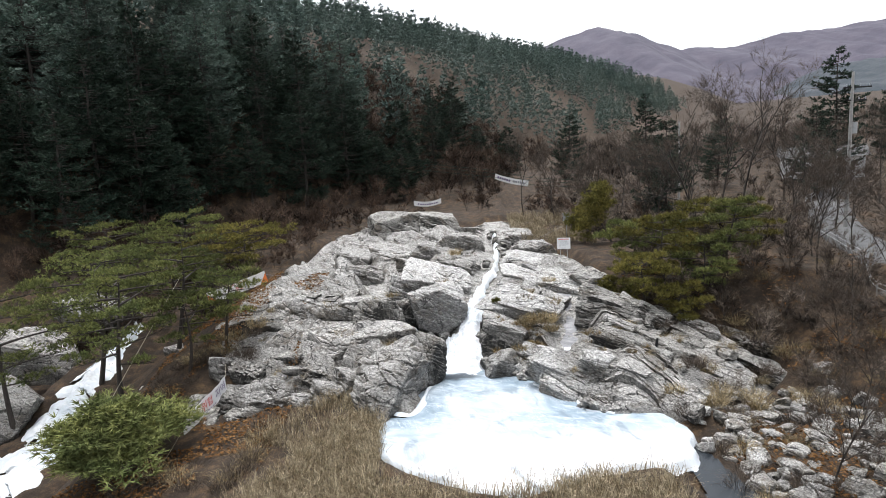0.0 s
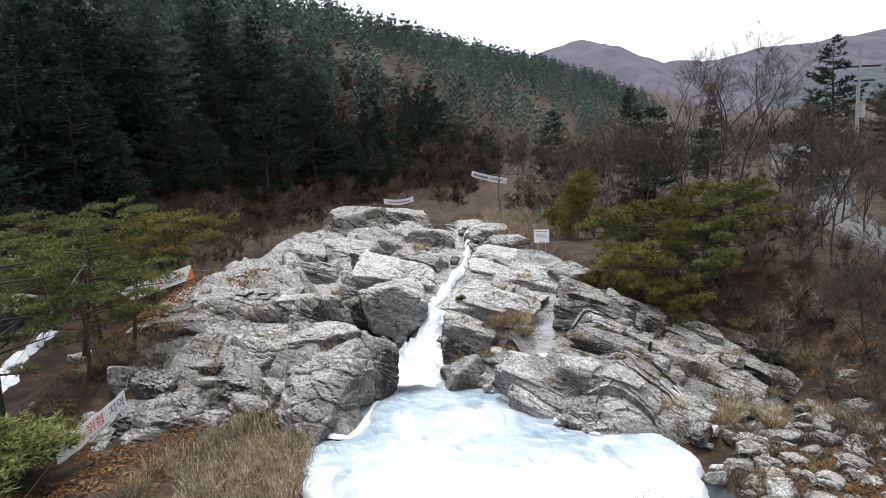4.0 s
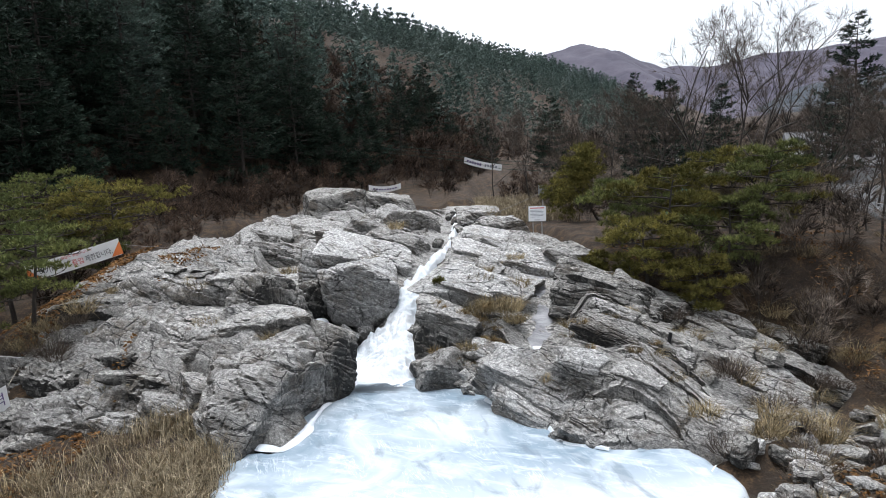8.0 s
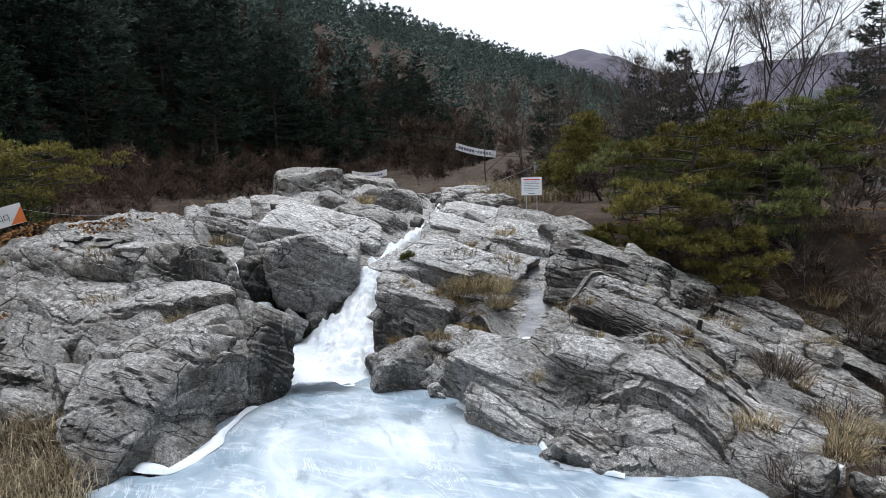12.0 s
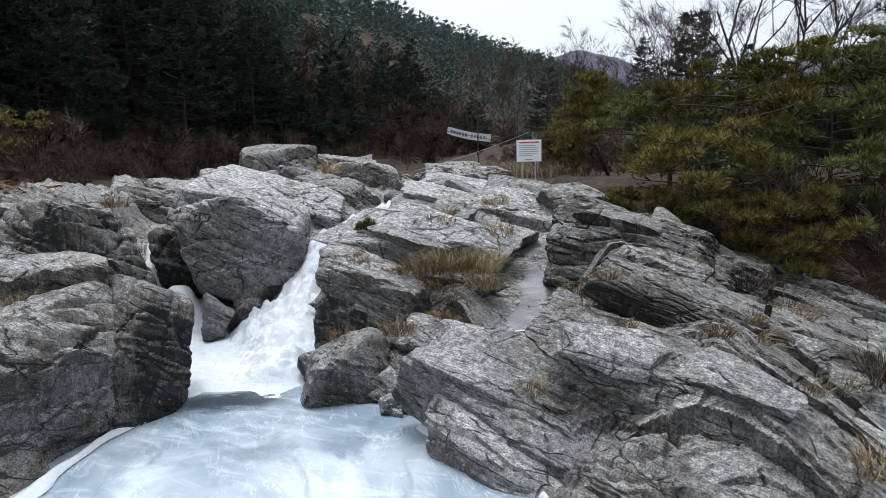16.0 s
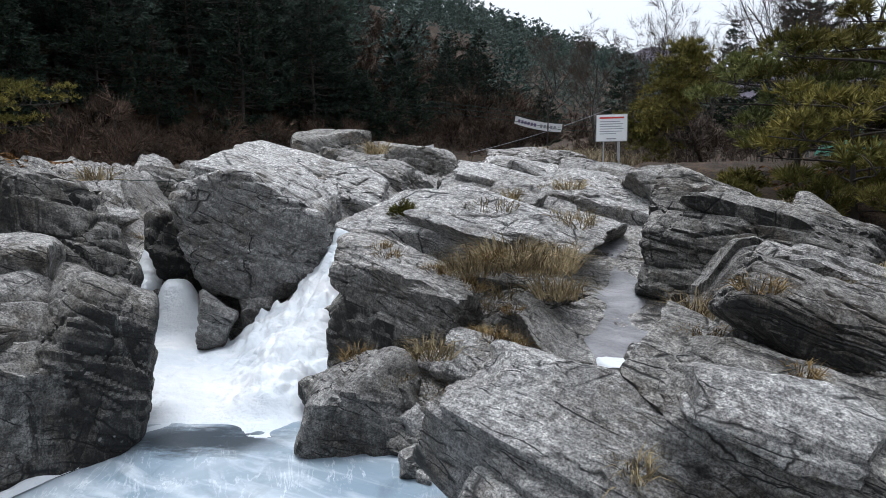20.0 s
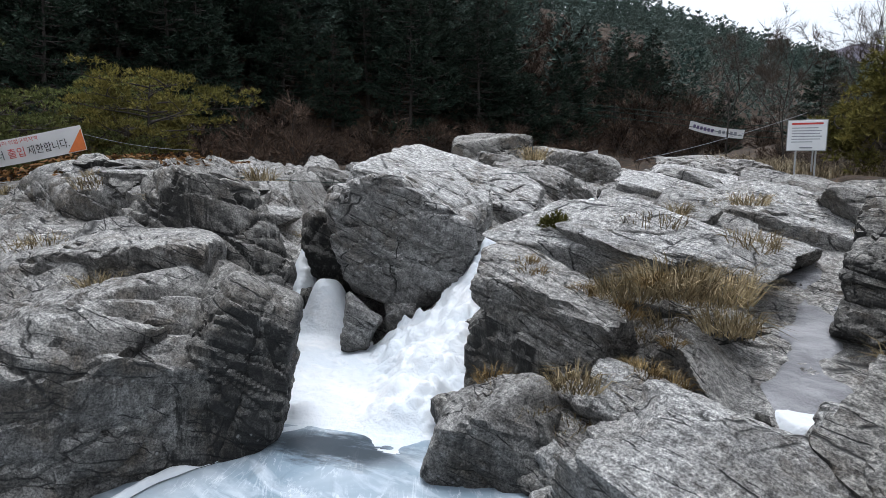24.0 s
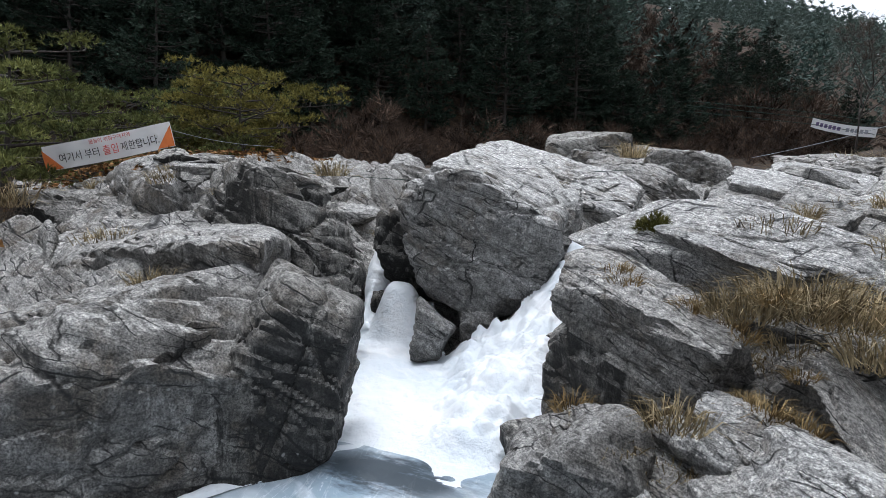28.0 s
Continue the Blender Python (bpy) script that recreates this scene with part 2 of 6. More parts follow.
    # open fissures along the foliation at two sizes, and joints across it
    lines = mixc(n, l, 1.0, cracks((0.30, 0.6, 3.0), 0.7, 0.026, 0.9, 0.0), cracks((0.35, 0.7, 3.0), 1.7, 0.03, 1.7, 7.3), "LIGHTEN")
    lines = mixc(n, l, 1.0, lines, cracks((0.8, 1.1, 0.45), 0.9, 0.018, 1.2, 3.1), "LIGHTEN")
    pit = ramp_node(n, l, noise_tex(n, l, along(0.8, 1.1, 5.0), 5.0, 8, 0.76), [(0.31, (0.9, 0.9, 0.9)), (0.38, (0, 0, 0))])
    col = mixc(n, l, pit, col, tuple(c * 0.4 for c in dark))
    col = mixc(n, l, lines, col, tuple(c * 0.18 for c in dark))
    tone, each = n.new("ShaderNodeMapRange"), n.new("ShaderNodeObjectInfo")
    tone.inputs[3].default_value, tone.inputs[4].default_value = 0.74, 1.08
    l.new(each.outputs["Random"], tone.inputs[0])
    col = mixc(n, l, 1.0, col, tone.outputs[0], "MULTIPLY")
    l.new(col, b.inputs["Base Color"])
    h = mixc(n, l, 0.55, ramp_node(n, l, bands, [(0.35, (0, 0, 0)), (0.62, (1, 1, 1))]), ramp_node(n, l, grain, [(0.35, (0, 0, 0)), (0.65, (1, 1, 1))]))
    h = mixc(n, l, 0.30, h, ramp_node(n, l, fine, [(0.3, (0, 0, 0)), (0.7, (1, 1, 1))]))
    h = mixc(n, l, 0.15, h, grit)
    h = mixc(n, l, pit, h, (0.1, 0.1, 0.1))
    h = mixc(n, l, lines, h, (0.0, 0.0, 0.0))
    bump(n, l, b, h, 1.0, 0.09)
    return m


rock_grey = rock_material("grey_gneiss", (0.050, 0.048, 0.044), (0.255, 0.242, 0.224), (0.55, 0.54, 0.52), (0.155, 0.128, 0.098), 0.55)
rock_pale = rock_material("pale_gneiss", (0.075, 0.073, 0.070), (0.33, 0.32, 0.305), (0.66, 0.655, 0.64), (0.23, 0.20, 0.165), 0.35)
# dark and wet rock; on the right-hand slabs its colour also includes shade
rock_dark = rock_material("dark_wet_shaded_gneiss", (0.036, 0.035, 0.032), (0.165, 0.157, 0.143), (0.50, 0.485, 0.455), (0.095, 0.074, 0.052), 0.95)


def ice_material(name, lo, hi, rough, snow=False, relief=0.0):
    m, n, l, b = material(name, rough)
    vec = coords(n, l, (1, 1, 1))
    a = noise_tex(n, l, vec, 0.28, 5, 0.55, 1.6)
    c = noise_tex(n, l, coords(n, l, (0.5, 1.6, 1), (0, 0, radians(25))), 1.6, 5, 0.6, 0.8)
    col = ramp_node(n, l, a, [(0.36, lo), (0.56, tuple(0.5 * (p + q) for p, q in zip(lo, hi))), (0.68, hi)])
    col = mixc(n, l, ramp_node(n, l, c, [(0.52, (0, 0, 0)), (0.66, (0.6, 0.6, 0.6))]), col, hi)
    if snow:
        s = n.new("ShaderNodeSeparateXYZ")
        l.new(vec, s.inputs[0])
        k = n.new("ShaderNodeMath")
        k.operation = "MULTIPLY_ADD"
        l.new(a, k.inputs[0])
        k.inputs[1].default_value = 9.0
        l.new(s.outputs[1], k.inputs[2])
        mr = n.new("ShaderNodeMapRange")
        mr.inputs[1].default_value, mr.inputs[2].default_value, mr.inputs[3].default_value, mr.inputs[4].default_value = 26.6, 30.2, 0.9, 0.0
        l.new(k.outputs[0], mr.inputs[0])
        col = mixc(n, l, mr.outputs[0], col, (0.90, 0.91, 0.92))
    if snow:
        swirl = noise_tex(n, l, coords(n, l, (1.5, 0.34, 1), (0, 0, radians(-14))), 0.8, 7, 0.62, 1.4)
        lines = ramp_node(n, l, swirl, [(0.455, (0, 0, 0)), (0.475, (0.8, 0.8, 0.8)), (0.485, (0, 0, 0)), (0.545, (0, 0, 0)), (0.56, (0.6, 0.6, 0.6)), (0.575, (0, 0, 0))])
        lines = mixc(n, l, 1.0, lines, ramp_node(n, l, noise_tex(n, l, vec, 0.9, 6, 0.7), [(0.46, (0, 0, 0)), (0.60, (1, 1, 1))]), "MULTIPLY")
        col = mixc(n, l, lines, col, (0.82, 0.86, 0.89))
        clear = ramp_node(n, l, noise_tex(n, l, coords(n, l, (1.3, 0.6, 1), (0, 0, radians(-14))), 0.55, 8, 0.6, 0.8), [(0.55, (0, 0, 0)), (0.64, (0.55, 0.55, 0.55))])
        col = mixc(n, l, clear, col, (0.13, 0.175, 0.215))
        # clear dark ice over moving water below the cascade
        patch, dome = n.new("ShaderNodeMapping"), n.new("ShaderNodeTexGradient")
        patch.inputs["Scale"].default_value, patch.inputs["Location"].default_value = (0.62, 1.5, 0.0), (-0.30, -49.2, 0.0)
        dome.gradient_type = "SPHERICAL"
        l.new(mixc(n, l, 0.6, vec, noise_tex(n, l, coords(n, l, (0.8, 2.2, 1)), 2.4, 6, 0.7), "LINEAR_LIGHT"), patch.inputs[0])
        l.new(patch.outputs[0], dome.inputs[0])
        col = mixc(n, l, ramp_node(n, l, dome.outputs["Fac"], [(0.10, (0, 0, 0)), (0.55, (0.92, 0.92, 0.92))]), col, (0.028, 0.038, 0.048))
    l.new(col, b.inputs["Base Color"])
    if relief:
        froth = noise_tex(n, l, vec, 7.0, 6, 0.65)
        bump(n, l, b, froth, relief, 0.08)
    else:
        bump(n, l, b, c, 0.12, 0.03)
    return m


def earth_material(name, stops, scale=1.2, bump_strength=0.7):
    m, n, l, b = material(name, 0.95)
    vec = coords(n, l)
    a = noise_tex(n, l, vec, scale, 9, 0.7)
    c = noise_tex(n, l, vec, 14, 6, 0.7)
    col = ramp_node(n, l, mixc(n, l, 0.45, a, c), stops)
    l.new(col, b.inputs["Base Color"])
    bump(n, l, b, c, bump_strength, 0.06)
    return m


def foliage_material(name, a, c, scale=0.6):
    m, n, l, b = material(name, 0.7)
    t = n.new("ShaderNodeObjectInfo")
    isl = n.new("ShaderNodeNewGeometry")
    v = mixc(n, l, ramp_node(n, l, noise_tex(n, l, coords(n, l), scale, 3), [(0.38, (0, 0, 0)), (0.62, (1, 1, 1))]), a, c)
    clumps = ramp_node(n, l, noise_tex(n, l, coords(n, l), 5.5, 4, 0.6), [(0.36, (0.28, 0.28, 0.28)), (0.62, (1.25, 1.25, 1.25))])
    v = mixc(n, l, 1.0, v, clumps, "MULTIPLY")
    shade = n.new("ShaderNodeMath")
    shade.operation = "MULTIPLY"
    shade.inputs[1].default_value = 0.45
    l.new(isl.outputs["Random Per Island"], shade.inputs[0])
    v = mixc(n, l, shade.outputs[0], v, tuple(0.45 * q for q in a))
    hs = n.new("ShaderNodeHueSaturation")
    mr = n.new("ShaderNodeMapRange")
    mr.inputs[3].default_value, mr.inputs[4].default_value = 0.7, 1.25
    l.new(t.outputs["Random"], mr.inputs[0])
    l.new(mr.outputs[0], hs.inputs["Value"])
    l.new(v, hs.inputs["Color"])
    l.new(hs.outputs[0], b.inputs["Base Color"])
    b.inputs["Specular IOR Level"].default_value = 0.06
    return m


def bark_material(name, a, c):
    m, n, l, b = material(name, 0.9)
    v = noise_tex(n, l, coords(n, l, (6, 6, 1.2)), 2.0, 6, 0.7)
    l.new(ramp_node(n, l, v, [(0.3, a), (0.7, c)]), b.inputs["Base Color"])
    bump(n, l, b, v, 0.6, 0.03)
    return m


def plain(name, colour, rough=0.6, metal=0.0, var=0.12):
    m, n, l, b = material(name, rough, metal)
    v = noise_tex(n, l, coords(n, l), 3.0, 5, 0.6)
    l.new(ramp_node(n, l, v, [(0.3, tuple(q * (1 - var) for q in colour)), (0.7, tuple(min(1, q * (1 + var)) for q in colour))]), b.inputs["Base Color"])
    return m


pool_ice = ice_material("pool_ice", (0.25, 0.33, 0.40), (0.70, 0.76, 0.81), 0.3, True)
snow_ice = ice_material("white_ice", (0.74, 0.80, 0.85), (0.95, 0.96, 0.965), 0.55, relief=0.8)
grey_ice = ice_material("grey_ice_film", (0.17, 0.17, 0.18), (0.46, 0.46, 0.475), 0.3, relief=1.0)
earth_leaf = earth_material("leaf_litter", [(0.36, (0.010, 0.007, 0.005)), (0.5, (0.036, 0.023, 0.013)), (0.64, (0.14, 0.085, 0.042))])
# same hillside pines twice: canopy shade painted into the first, open light into the second
needle_shaded = foliage_material("shaded_korean_pine_needles", (0.026, 0.045, 0.032), (0.070, 0.098, 0.072))
needle_lit = foliage_material("lit_bluish_pine_needles", (0.115, 0.175, 0.142), (0.25, 0.31, 0.265))
# distance haze is mixed into this colour, hence paler and bluer
needle_far = foliage_material("hazy_far_pine_needles", (0.13, 0.19, 0.165), (0.25, 0.31, 0.275), 0.05)
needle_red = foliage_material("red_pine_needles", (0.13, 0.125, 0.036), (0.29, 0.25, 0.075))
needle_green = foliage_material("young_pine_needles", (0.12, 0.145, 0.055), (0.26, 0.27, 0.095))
bark_dark = bark_material("dark_bark", (0.022, 0.018, 0.015), (0.065, 0.054, 0.046))
bark_grey = bark_material("grey_bark", (0.022, 0.019, 0.016), (0.080, 0.068, 0.059))
twig_brown = bark_material("brown_twigs", (0.036, 0.028, 0.021), (0.115, 0.086, 0.064))
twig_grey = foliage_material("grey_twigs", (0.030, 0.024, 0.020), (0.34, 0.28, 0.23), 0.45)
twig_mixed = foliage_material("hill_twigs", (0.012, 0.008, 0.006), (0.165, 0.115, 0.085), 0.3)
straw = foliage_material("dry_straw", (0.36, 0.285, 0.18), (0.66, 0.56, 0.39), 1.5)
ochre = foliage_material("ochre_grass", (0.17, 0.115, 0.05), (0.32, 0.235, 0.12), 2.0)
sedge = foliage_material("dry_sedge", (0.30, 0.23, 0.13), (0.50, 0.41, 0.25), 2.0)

# ---- the lie of the land ----
# open low ground: the frozen pool, the reed bank before it and the outflow
LOW = [(-1.6, 28.0), (-1.5, 29.0), (-1.1, 31.7), (-0.6, 33.6), (-1.3, 34.6), (-2.2, 35.6), (-2.6, 37.0), (-2.4, 38.5), (-1.5, 38.3), (-0.5, 37.2), (0.3, 36.0), (1.0, 36.2), (1.5, 35.2), (2.0, 33.2), (3.3, 32.5), (4.0, 32.3), (4.6, 30.1), (6.1, 28.5),
       (6.3, 27.3), (7.3, 27.0), (8.4, 26.6), (9.4, 26.5), (10.5, 25.5), (13.0, 20.0), (16.0, 10.0), (16.0, -20.0), (-30.0, -20.0), (-24.0, 20.0), (-14.0, 30.0), (-11.0, 31.5), (-8.0, 30.4), (-5.0, 30.0), (-2.8, 28.3)]
FALL = [(0.6, 33.2, 0.05), (0.95, 35.2, 0.4), (1.25, 36.5, 0.95), (1.6, 37.9, 2.0), (1.75, 38.7, 2.3), (2.3, 41.0, 2.7), (3.6, 46.0, 2.95), (4.4, 51.0, 3.1), (5.0, 60.0, 3.4), (7.0, 85.0, 4.4), (30.0, 160.0, 8.5)]
SIDE_FALL = [(-0.9, 34.6, 0.1), (-1.6, 37.0, 0.2), (-2.9, 37.6, 0.35), (-3.3, 38.4, 1.1), (-3.5, 39.4, 2.2), (-4.6, 43.0, 2.6), (-6.5, 50.0, 3.2), (-8.0, 56.0, 3.6)]
GORGE = [(-20.5, 24.0, -2.2), (-21.5, 31.0, -1.7), (-22.5, 37.0, -0.8), (-22.0, 44.0, 0.8), (-16.0, 50.0, 2.4), (-9.0, 55.0, 3.5)]
OUTFLOW = [(8.8, 25.0, -0.35), (10.0, 22.0, -0.7), (11.0, 18.0, -1.0), (13.0, 10.0, -1.6), (18.0, -10.0, -2.5)]
GULLY = [(7.9, 41.5, 3.2), (7.4, 37.5, 2.2), (6.9, 34.3, 1.35), (6.7, 33.0, 0.9)]

ROCKY = [(-13.5, 34.0), (-11.0, 31.8), (-8.0, 30.3), (-5.0, 29.9), (-2.9, 28.0), (-1.0, 27.5), (3.0, 29.0), (6.0, 26.6), (9.6, 26.3), (11.5, 27.0), (14.5, 29.5), (18.0, 32.5), (19.0, 35.5), (16.0, 37.0), (12.5, 38.0), (10.6, 40.0), (10.5, 46.0), (9.0, 52.0), (9.0, 70.0), (-10.0, 70.0), (-13.0, 52.0), (-14.5, 42.0)]


def land(x, y):
    x, y = np.asarray(x, float), np.asarray(y, float)
    d = poly_distance(x, y, LOW)
    up = np.maximum(d, 0)
    low = 0.05 + 0.10 * flat_noise(x, y, 3.0, 3, 5) + 0.25 * ramp(22.5 - y, 0, 6) - 0.9 * ramp(x, 8.5, 12) - 0.05 * np.clip(-6 - x, 0, 12)
    pool = poly_distance(x, y, [(-2.9, 28.2), (-3.1, 25.0), (-1.5, 23.2), (0.5, 21.9), (2.0, 21.5), (4.0, 21.7), (5.6, 22.5), (9.0, 23.0), (9.8, 24.4), (9.4, 26.6), (6.2, 27.4), (4.4, 30.2), (4.2, 32.4), (2.0, 33.2), (0.6, 35.6), (-0.6, 34.0), (-1.2, 31.5), (-1.6, 28.0)])
    low = -0.45 + (low + 0.45) * ramp(pool, -0.15, 0.75)
    # right-hand outcrop
    right = 3.3 * (1 - np.exp(-up / 2.7)) + 0.035 * np.clip(y - 34, 0, 40)
    u = np.clip(x - 9.0, 0, 12)
    right = right - (0.5 * u + 0.06 * u * u) * (1 - ramp(y + 0.45 * np.clip(x - 10, 0, 8), 34.5, 42))
    right = np.maximum(right, -1.9 + 0.05 * flat_noise(x, y, 2, 2, 3))
    bank = 3.2 * ramp(x + 0.35 * (y - 30), 17.5, 26)
    right = smax(right, bank - 1.2 * (y < 100), 0.8)
    # left-hand massif
    left = 4.7 * (1 - np.exp(-up / 3.2)) - 0.06 * np.clip(y - 40, 0, 12)
    v = np.clip(-11.2 - x, 0, 12)
    left = left - 0.6 * v * (1 - ramp(y, 42, 56))
    side = ramp(x + 0.04 * (y - 36), 0.2, 2.2)
    h = np.where(d > 0, left * (1 - side) + right * side, low)
    # upstream valley floor
    valley = 3.05 + 0.02 * np.clip(y - 45, 0, 400) + 0.8 * flat_noise(x, y, 12, 3, 9)
    h = h * (1 - ramp(y, 46, 60)) + valley * ramp(y, 46, 60)
    # channels
    for line, width, deep in ((FALL, 0.75, 1.0), (SIDE_FALL, 0.5, 1.0), (GORGE, 1.6, 1.0), (GULLY, 0.75, 1.0), (OUTFLOW, 1.0, 1.0)):
        q, z = line_distance(x, y, line)
        h = h + (z - h) * (1 - ramp(q, width, width + (1.1 if line is not GORGE else 3.5)))
    # forested hill on the left and the rising bank on the right
    foot = np.where(y < 85, -36 + (y - 55) * 0.78, -12.6 + (y - 85) * 0.52)
    dist = np.clip(foot - x, 0, None) * 0.88
    h = h + 60 * (1 - np.exp(-dist / 62)) + 0.5 * ramp(dist, 0, 6) * flat_noise(x, y, 18, 3, 21) * 2
    h = h + 0.06 * np.clip(x - 34, 0, 300) * ramp(y, 30, 90)
    # far ranges close the valley
    far = np.hypot(x - 100, y - 100)
    h = h + 4 * ramp(far, 420, 800)
    return h


def sheet(xs, ys, height, name, mat, cut=None):
    gx, gy = np.meshgrid(xs, ys, indexing="ij")
    gz = height(gx, gy)
    v = np.stack([gx, gy, gz], -1).reshape(-1, 3)
    i, j = np.meshgrid(np.arange(len(xs) - 1), np.arange(len(ys) - 1), indexing="ij")
    f = np.stack([i * len(ys) + j, (i + 1) * len(ys) + j, (i + 1) * len(ys) + j + 1, i * len(ys) + j + 1], -1).reshape(-1, 4)
    if cut is not None:
        f = f[cut(v[f].mean(1))]
    return mesh(name, v, f, mat, True)


def steps(a, fine_a, fine_b, b, fine, grow=1.16):
    mid = list(np.arange(fine_a, fine_b + fine / 2, fine))
    out, s, lo, hi = mid[:], fine, [], []
    p = fine_a
    while p > a:
        s *= grow
        p -= s
        lo.append(p)
    p, s = fine_b, fine
    while p < b:
        s *= grow
        p += s
        hi.append(p)
    return np.array(lo[::-1] + mid + hi)


XS, YS = steps(-1800, -26, 26, 2200, 0.3), steps(-700, 18, 62, 3200, 0.3)
ground = tagged(new("ground", sheet(XS, YS, lambda x, y: land(x, y) - 1.3 * ramp(-poly_distance(x, y, ROCKY), -0.3, 0.8) + 0.12 * flat_noise(x, y, 1.1, 3, 77), "ground", earth_leaf)), "brown leaf-littered valley ground rising to a wooded hill", "ground", kind="structure")


def mountain(name, crest, depth, seed, mat, label):
    """A ridge that follows a crest line of (x, y, z)."""
    crest = np.array(crest, float)
    t = np.linspace(0, len(crest) - 1, 220)
    line = np.stack([np.interp(t, np.arange(len(crest)), crest[:, k]) for k in range(3)], 1)
    line[:, 2] += 5 * fbm(line * [1, 1, 0], 60, 4, seed)
    rows = []
    for s in np.linspace(0, 1, 60):
        r = line.copy()
        r[:, 1] -= depth * s
        r[:, 2] = line[:, 2] * (1 - s) ** 1.15 - 2
        spur = fbm(r * [1, 0.35, 0], 180, 5, seed + 3)
        r[:, 2] += spur * 26 * math.sin(math.pi * min(1, s * 1.15)) 
        rows.append(r)
    v = np.concatenate(rows)
    i, j = np.meshgrid(np.arange(59), np.arange(219), indexing="ij")
    f = np.stack([i * 220 + j, i * 220 + j + 1, (i + 1) * 220 + j + 1, (i + 1) * 220 + j], -1).reshape(-1, 4)
    return tagged(new(name, mesh(name, v, f, mat, True)), label, "mountain", kind="structure")


# bare woods tinted purple-blue: air haze painted into the colour
far_wood = earth_material("hazy_bare_woods", [(0.34, (0.040, 0.038, 0.058)), (0.5, (0.082, 0.074, 0.100)), (0.66, (0.130, 0.115, 0.140))], 0.02, 0.3)
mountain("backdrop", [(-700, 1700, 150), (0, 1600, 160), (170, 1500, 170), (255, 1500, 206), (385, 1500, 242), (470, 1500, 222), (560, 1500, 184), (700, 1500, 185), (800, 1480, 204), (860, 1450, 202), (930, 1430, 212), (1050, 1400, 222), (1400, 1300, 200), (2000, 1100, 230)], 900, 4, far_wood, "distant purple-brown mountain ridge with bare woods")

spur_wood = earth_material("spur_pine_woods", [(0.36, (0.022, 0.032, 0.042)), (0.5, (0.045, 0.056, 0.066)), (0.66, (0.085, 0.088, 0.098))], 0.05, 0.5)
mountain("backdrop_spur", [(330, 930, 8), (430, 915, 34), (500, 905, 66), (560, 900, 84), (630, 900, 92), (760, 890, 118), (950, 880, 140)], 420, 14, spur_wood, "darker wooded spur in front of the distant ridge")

# ---- ice ----
def pool_sheet():
    ring = [(-3.6, 28.4), (-3.4, 25.0), (-1.7, 23.0), (0.4, 21.6), (2.0, 21.2), (4.0, 21.4), (5.8, 22.2), (9.2, 22.8), (10.2, 24.4), (9.9, 27.2), (6.6, 28.2), (5.0, 31.0), (4.6, 33.2), (2.0, 34.2), (0.6, 36.2), (-1.4, 36.4), (-1.2, 33.5), (-2.0, 31.5), (-2.4, 28.4)]
    xs, ys = np.arange(-4, 10.6, 0.09), np.arange(21, 36.6, 0.09)
    rim = lambda x, y: poly_distance(x, y, ring) + 0.22 * flat_noise(x, y, 0.9, 3, 37)
    return sheet(xs, ys, lambda x, y: 0.02 * flat_noise(x, y, 1.3, 3, 31) - 0.5 * ramp(rim(x, y), -0.4, 0.1) ** 2, "frozen_pool", pool_ice, lambda c: rim(c[:, 0], c[:, 1]) < 0.1)


tagged(new("frozen_pool", pool_sheet()), "pale blue-white ice over a still plunge pool", "ice", kind="structure")


def ribbon(line, widths, seed, lump, n_along=150, n_across=26, arch=0.30):
    """A lumpy tongue of ice along a line."""
    line = np.array(line, float)
    t = np.linspace(0, len(line) - 1, n_along)
    c = np.stack([np.interp(t, np.arange(len(line)), line[:, k]) for k in range(3)], 1)
    w = np.interp(t, np.arange(len(line)), widths)
    w = w * (1 + 0.7 * vnoise(c, 0.5, seed + 2))
    c[:, 0] += 0.4 * w * vnoise(c, 0.7, seed + 4)
    d = np.gradient(c[:, :2], axis=0)
    d /= np.linalg.norm(d, axis=1)[:, None]
    side = np.stack([-d[:, 1], d[:, 0]], 1)
    s = np.linspace(-1, 1, n_across)
    v = np.zeros((n_along, n_across, 3))
    v[..., :2] = c[:, None, :2] + side[:, None] * (s[None, :, None] * w[:, None, None])
    v[..., 2] = c[:, None, 2] + (arch * (1 - s[None] ** 2) - 0.47 * arch)
    p = v.reshape(-1, 3)
    bumps = np.abs(fbm(p, 0.55, 3, seed)) * lump + 0.3 * lump * fbm(p, 0.16, 2, seed + 5)
    p[:, 2] += bumps * np.tile(np.clip(1.15 - np.abs(s), 0, 1), n_along)
    i, j = np.meshgrid(np.arange(n_along - 1), np.arange(n_across - 1), indexing="ij")
    f = np.stack([i * n_across + j, (i + 1) * n_across + j, (i + 1) * n_across + j + 1, i * n_across + j + 1], -1).reshape(-1, 4)
    return p, f


ICE_RING = [(-1.0, 33.2), (0.2, 33.3), (1.4, 33.0), (2.0, 33.6), (2.0, 35.0), (1.8, 36.4), (2.25, 37.6), (2.3, 39.0), (1.6, 39.0), (1.3, 38.1), (0.9, 37.35), (0.4, 36.8), (-0.3, 36.55), (-0.7, 36.8), (-1.3, 37.6), (-1.9, 38.3), (-3.0, 38.3), (-3.1, 37.0), (-2.3, 35.4), (-1.5, 34.2)]


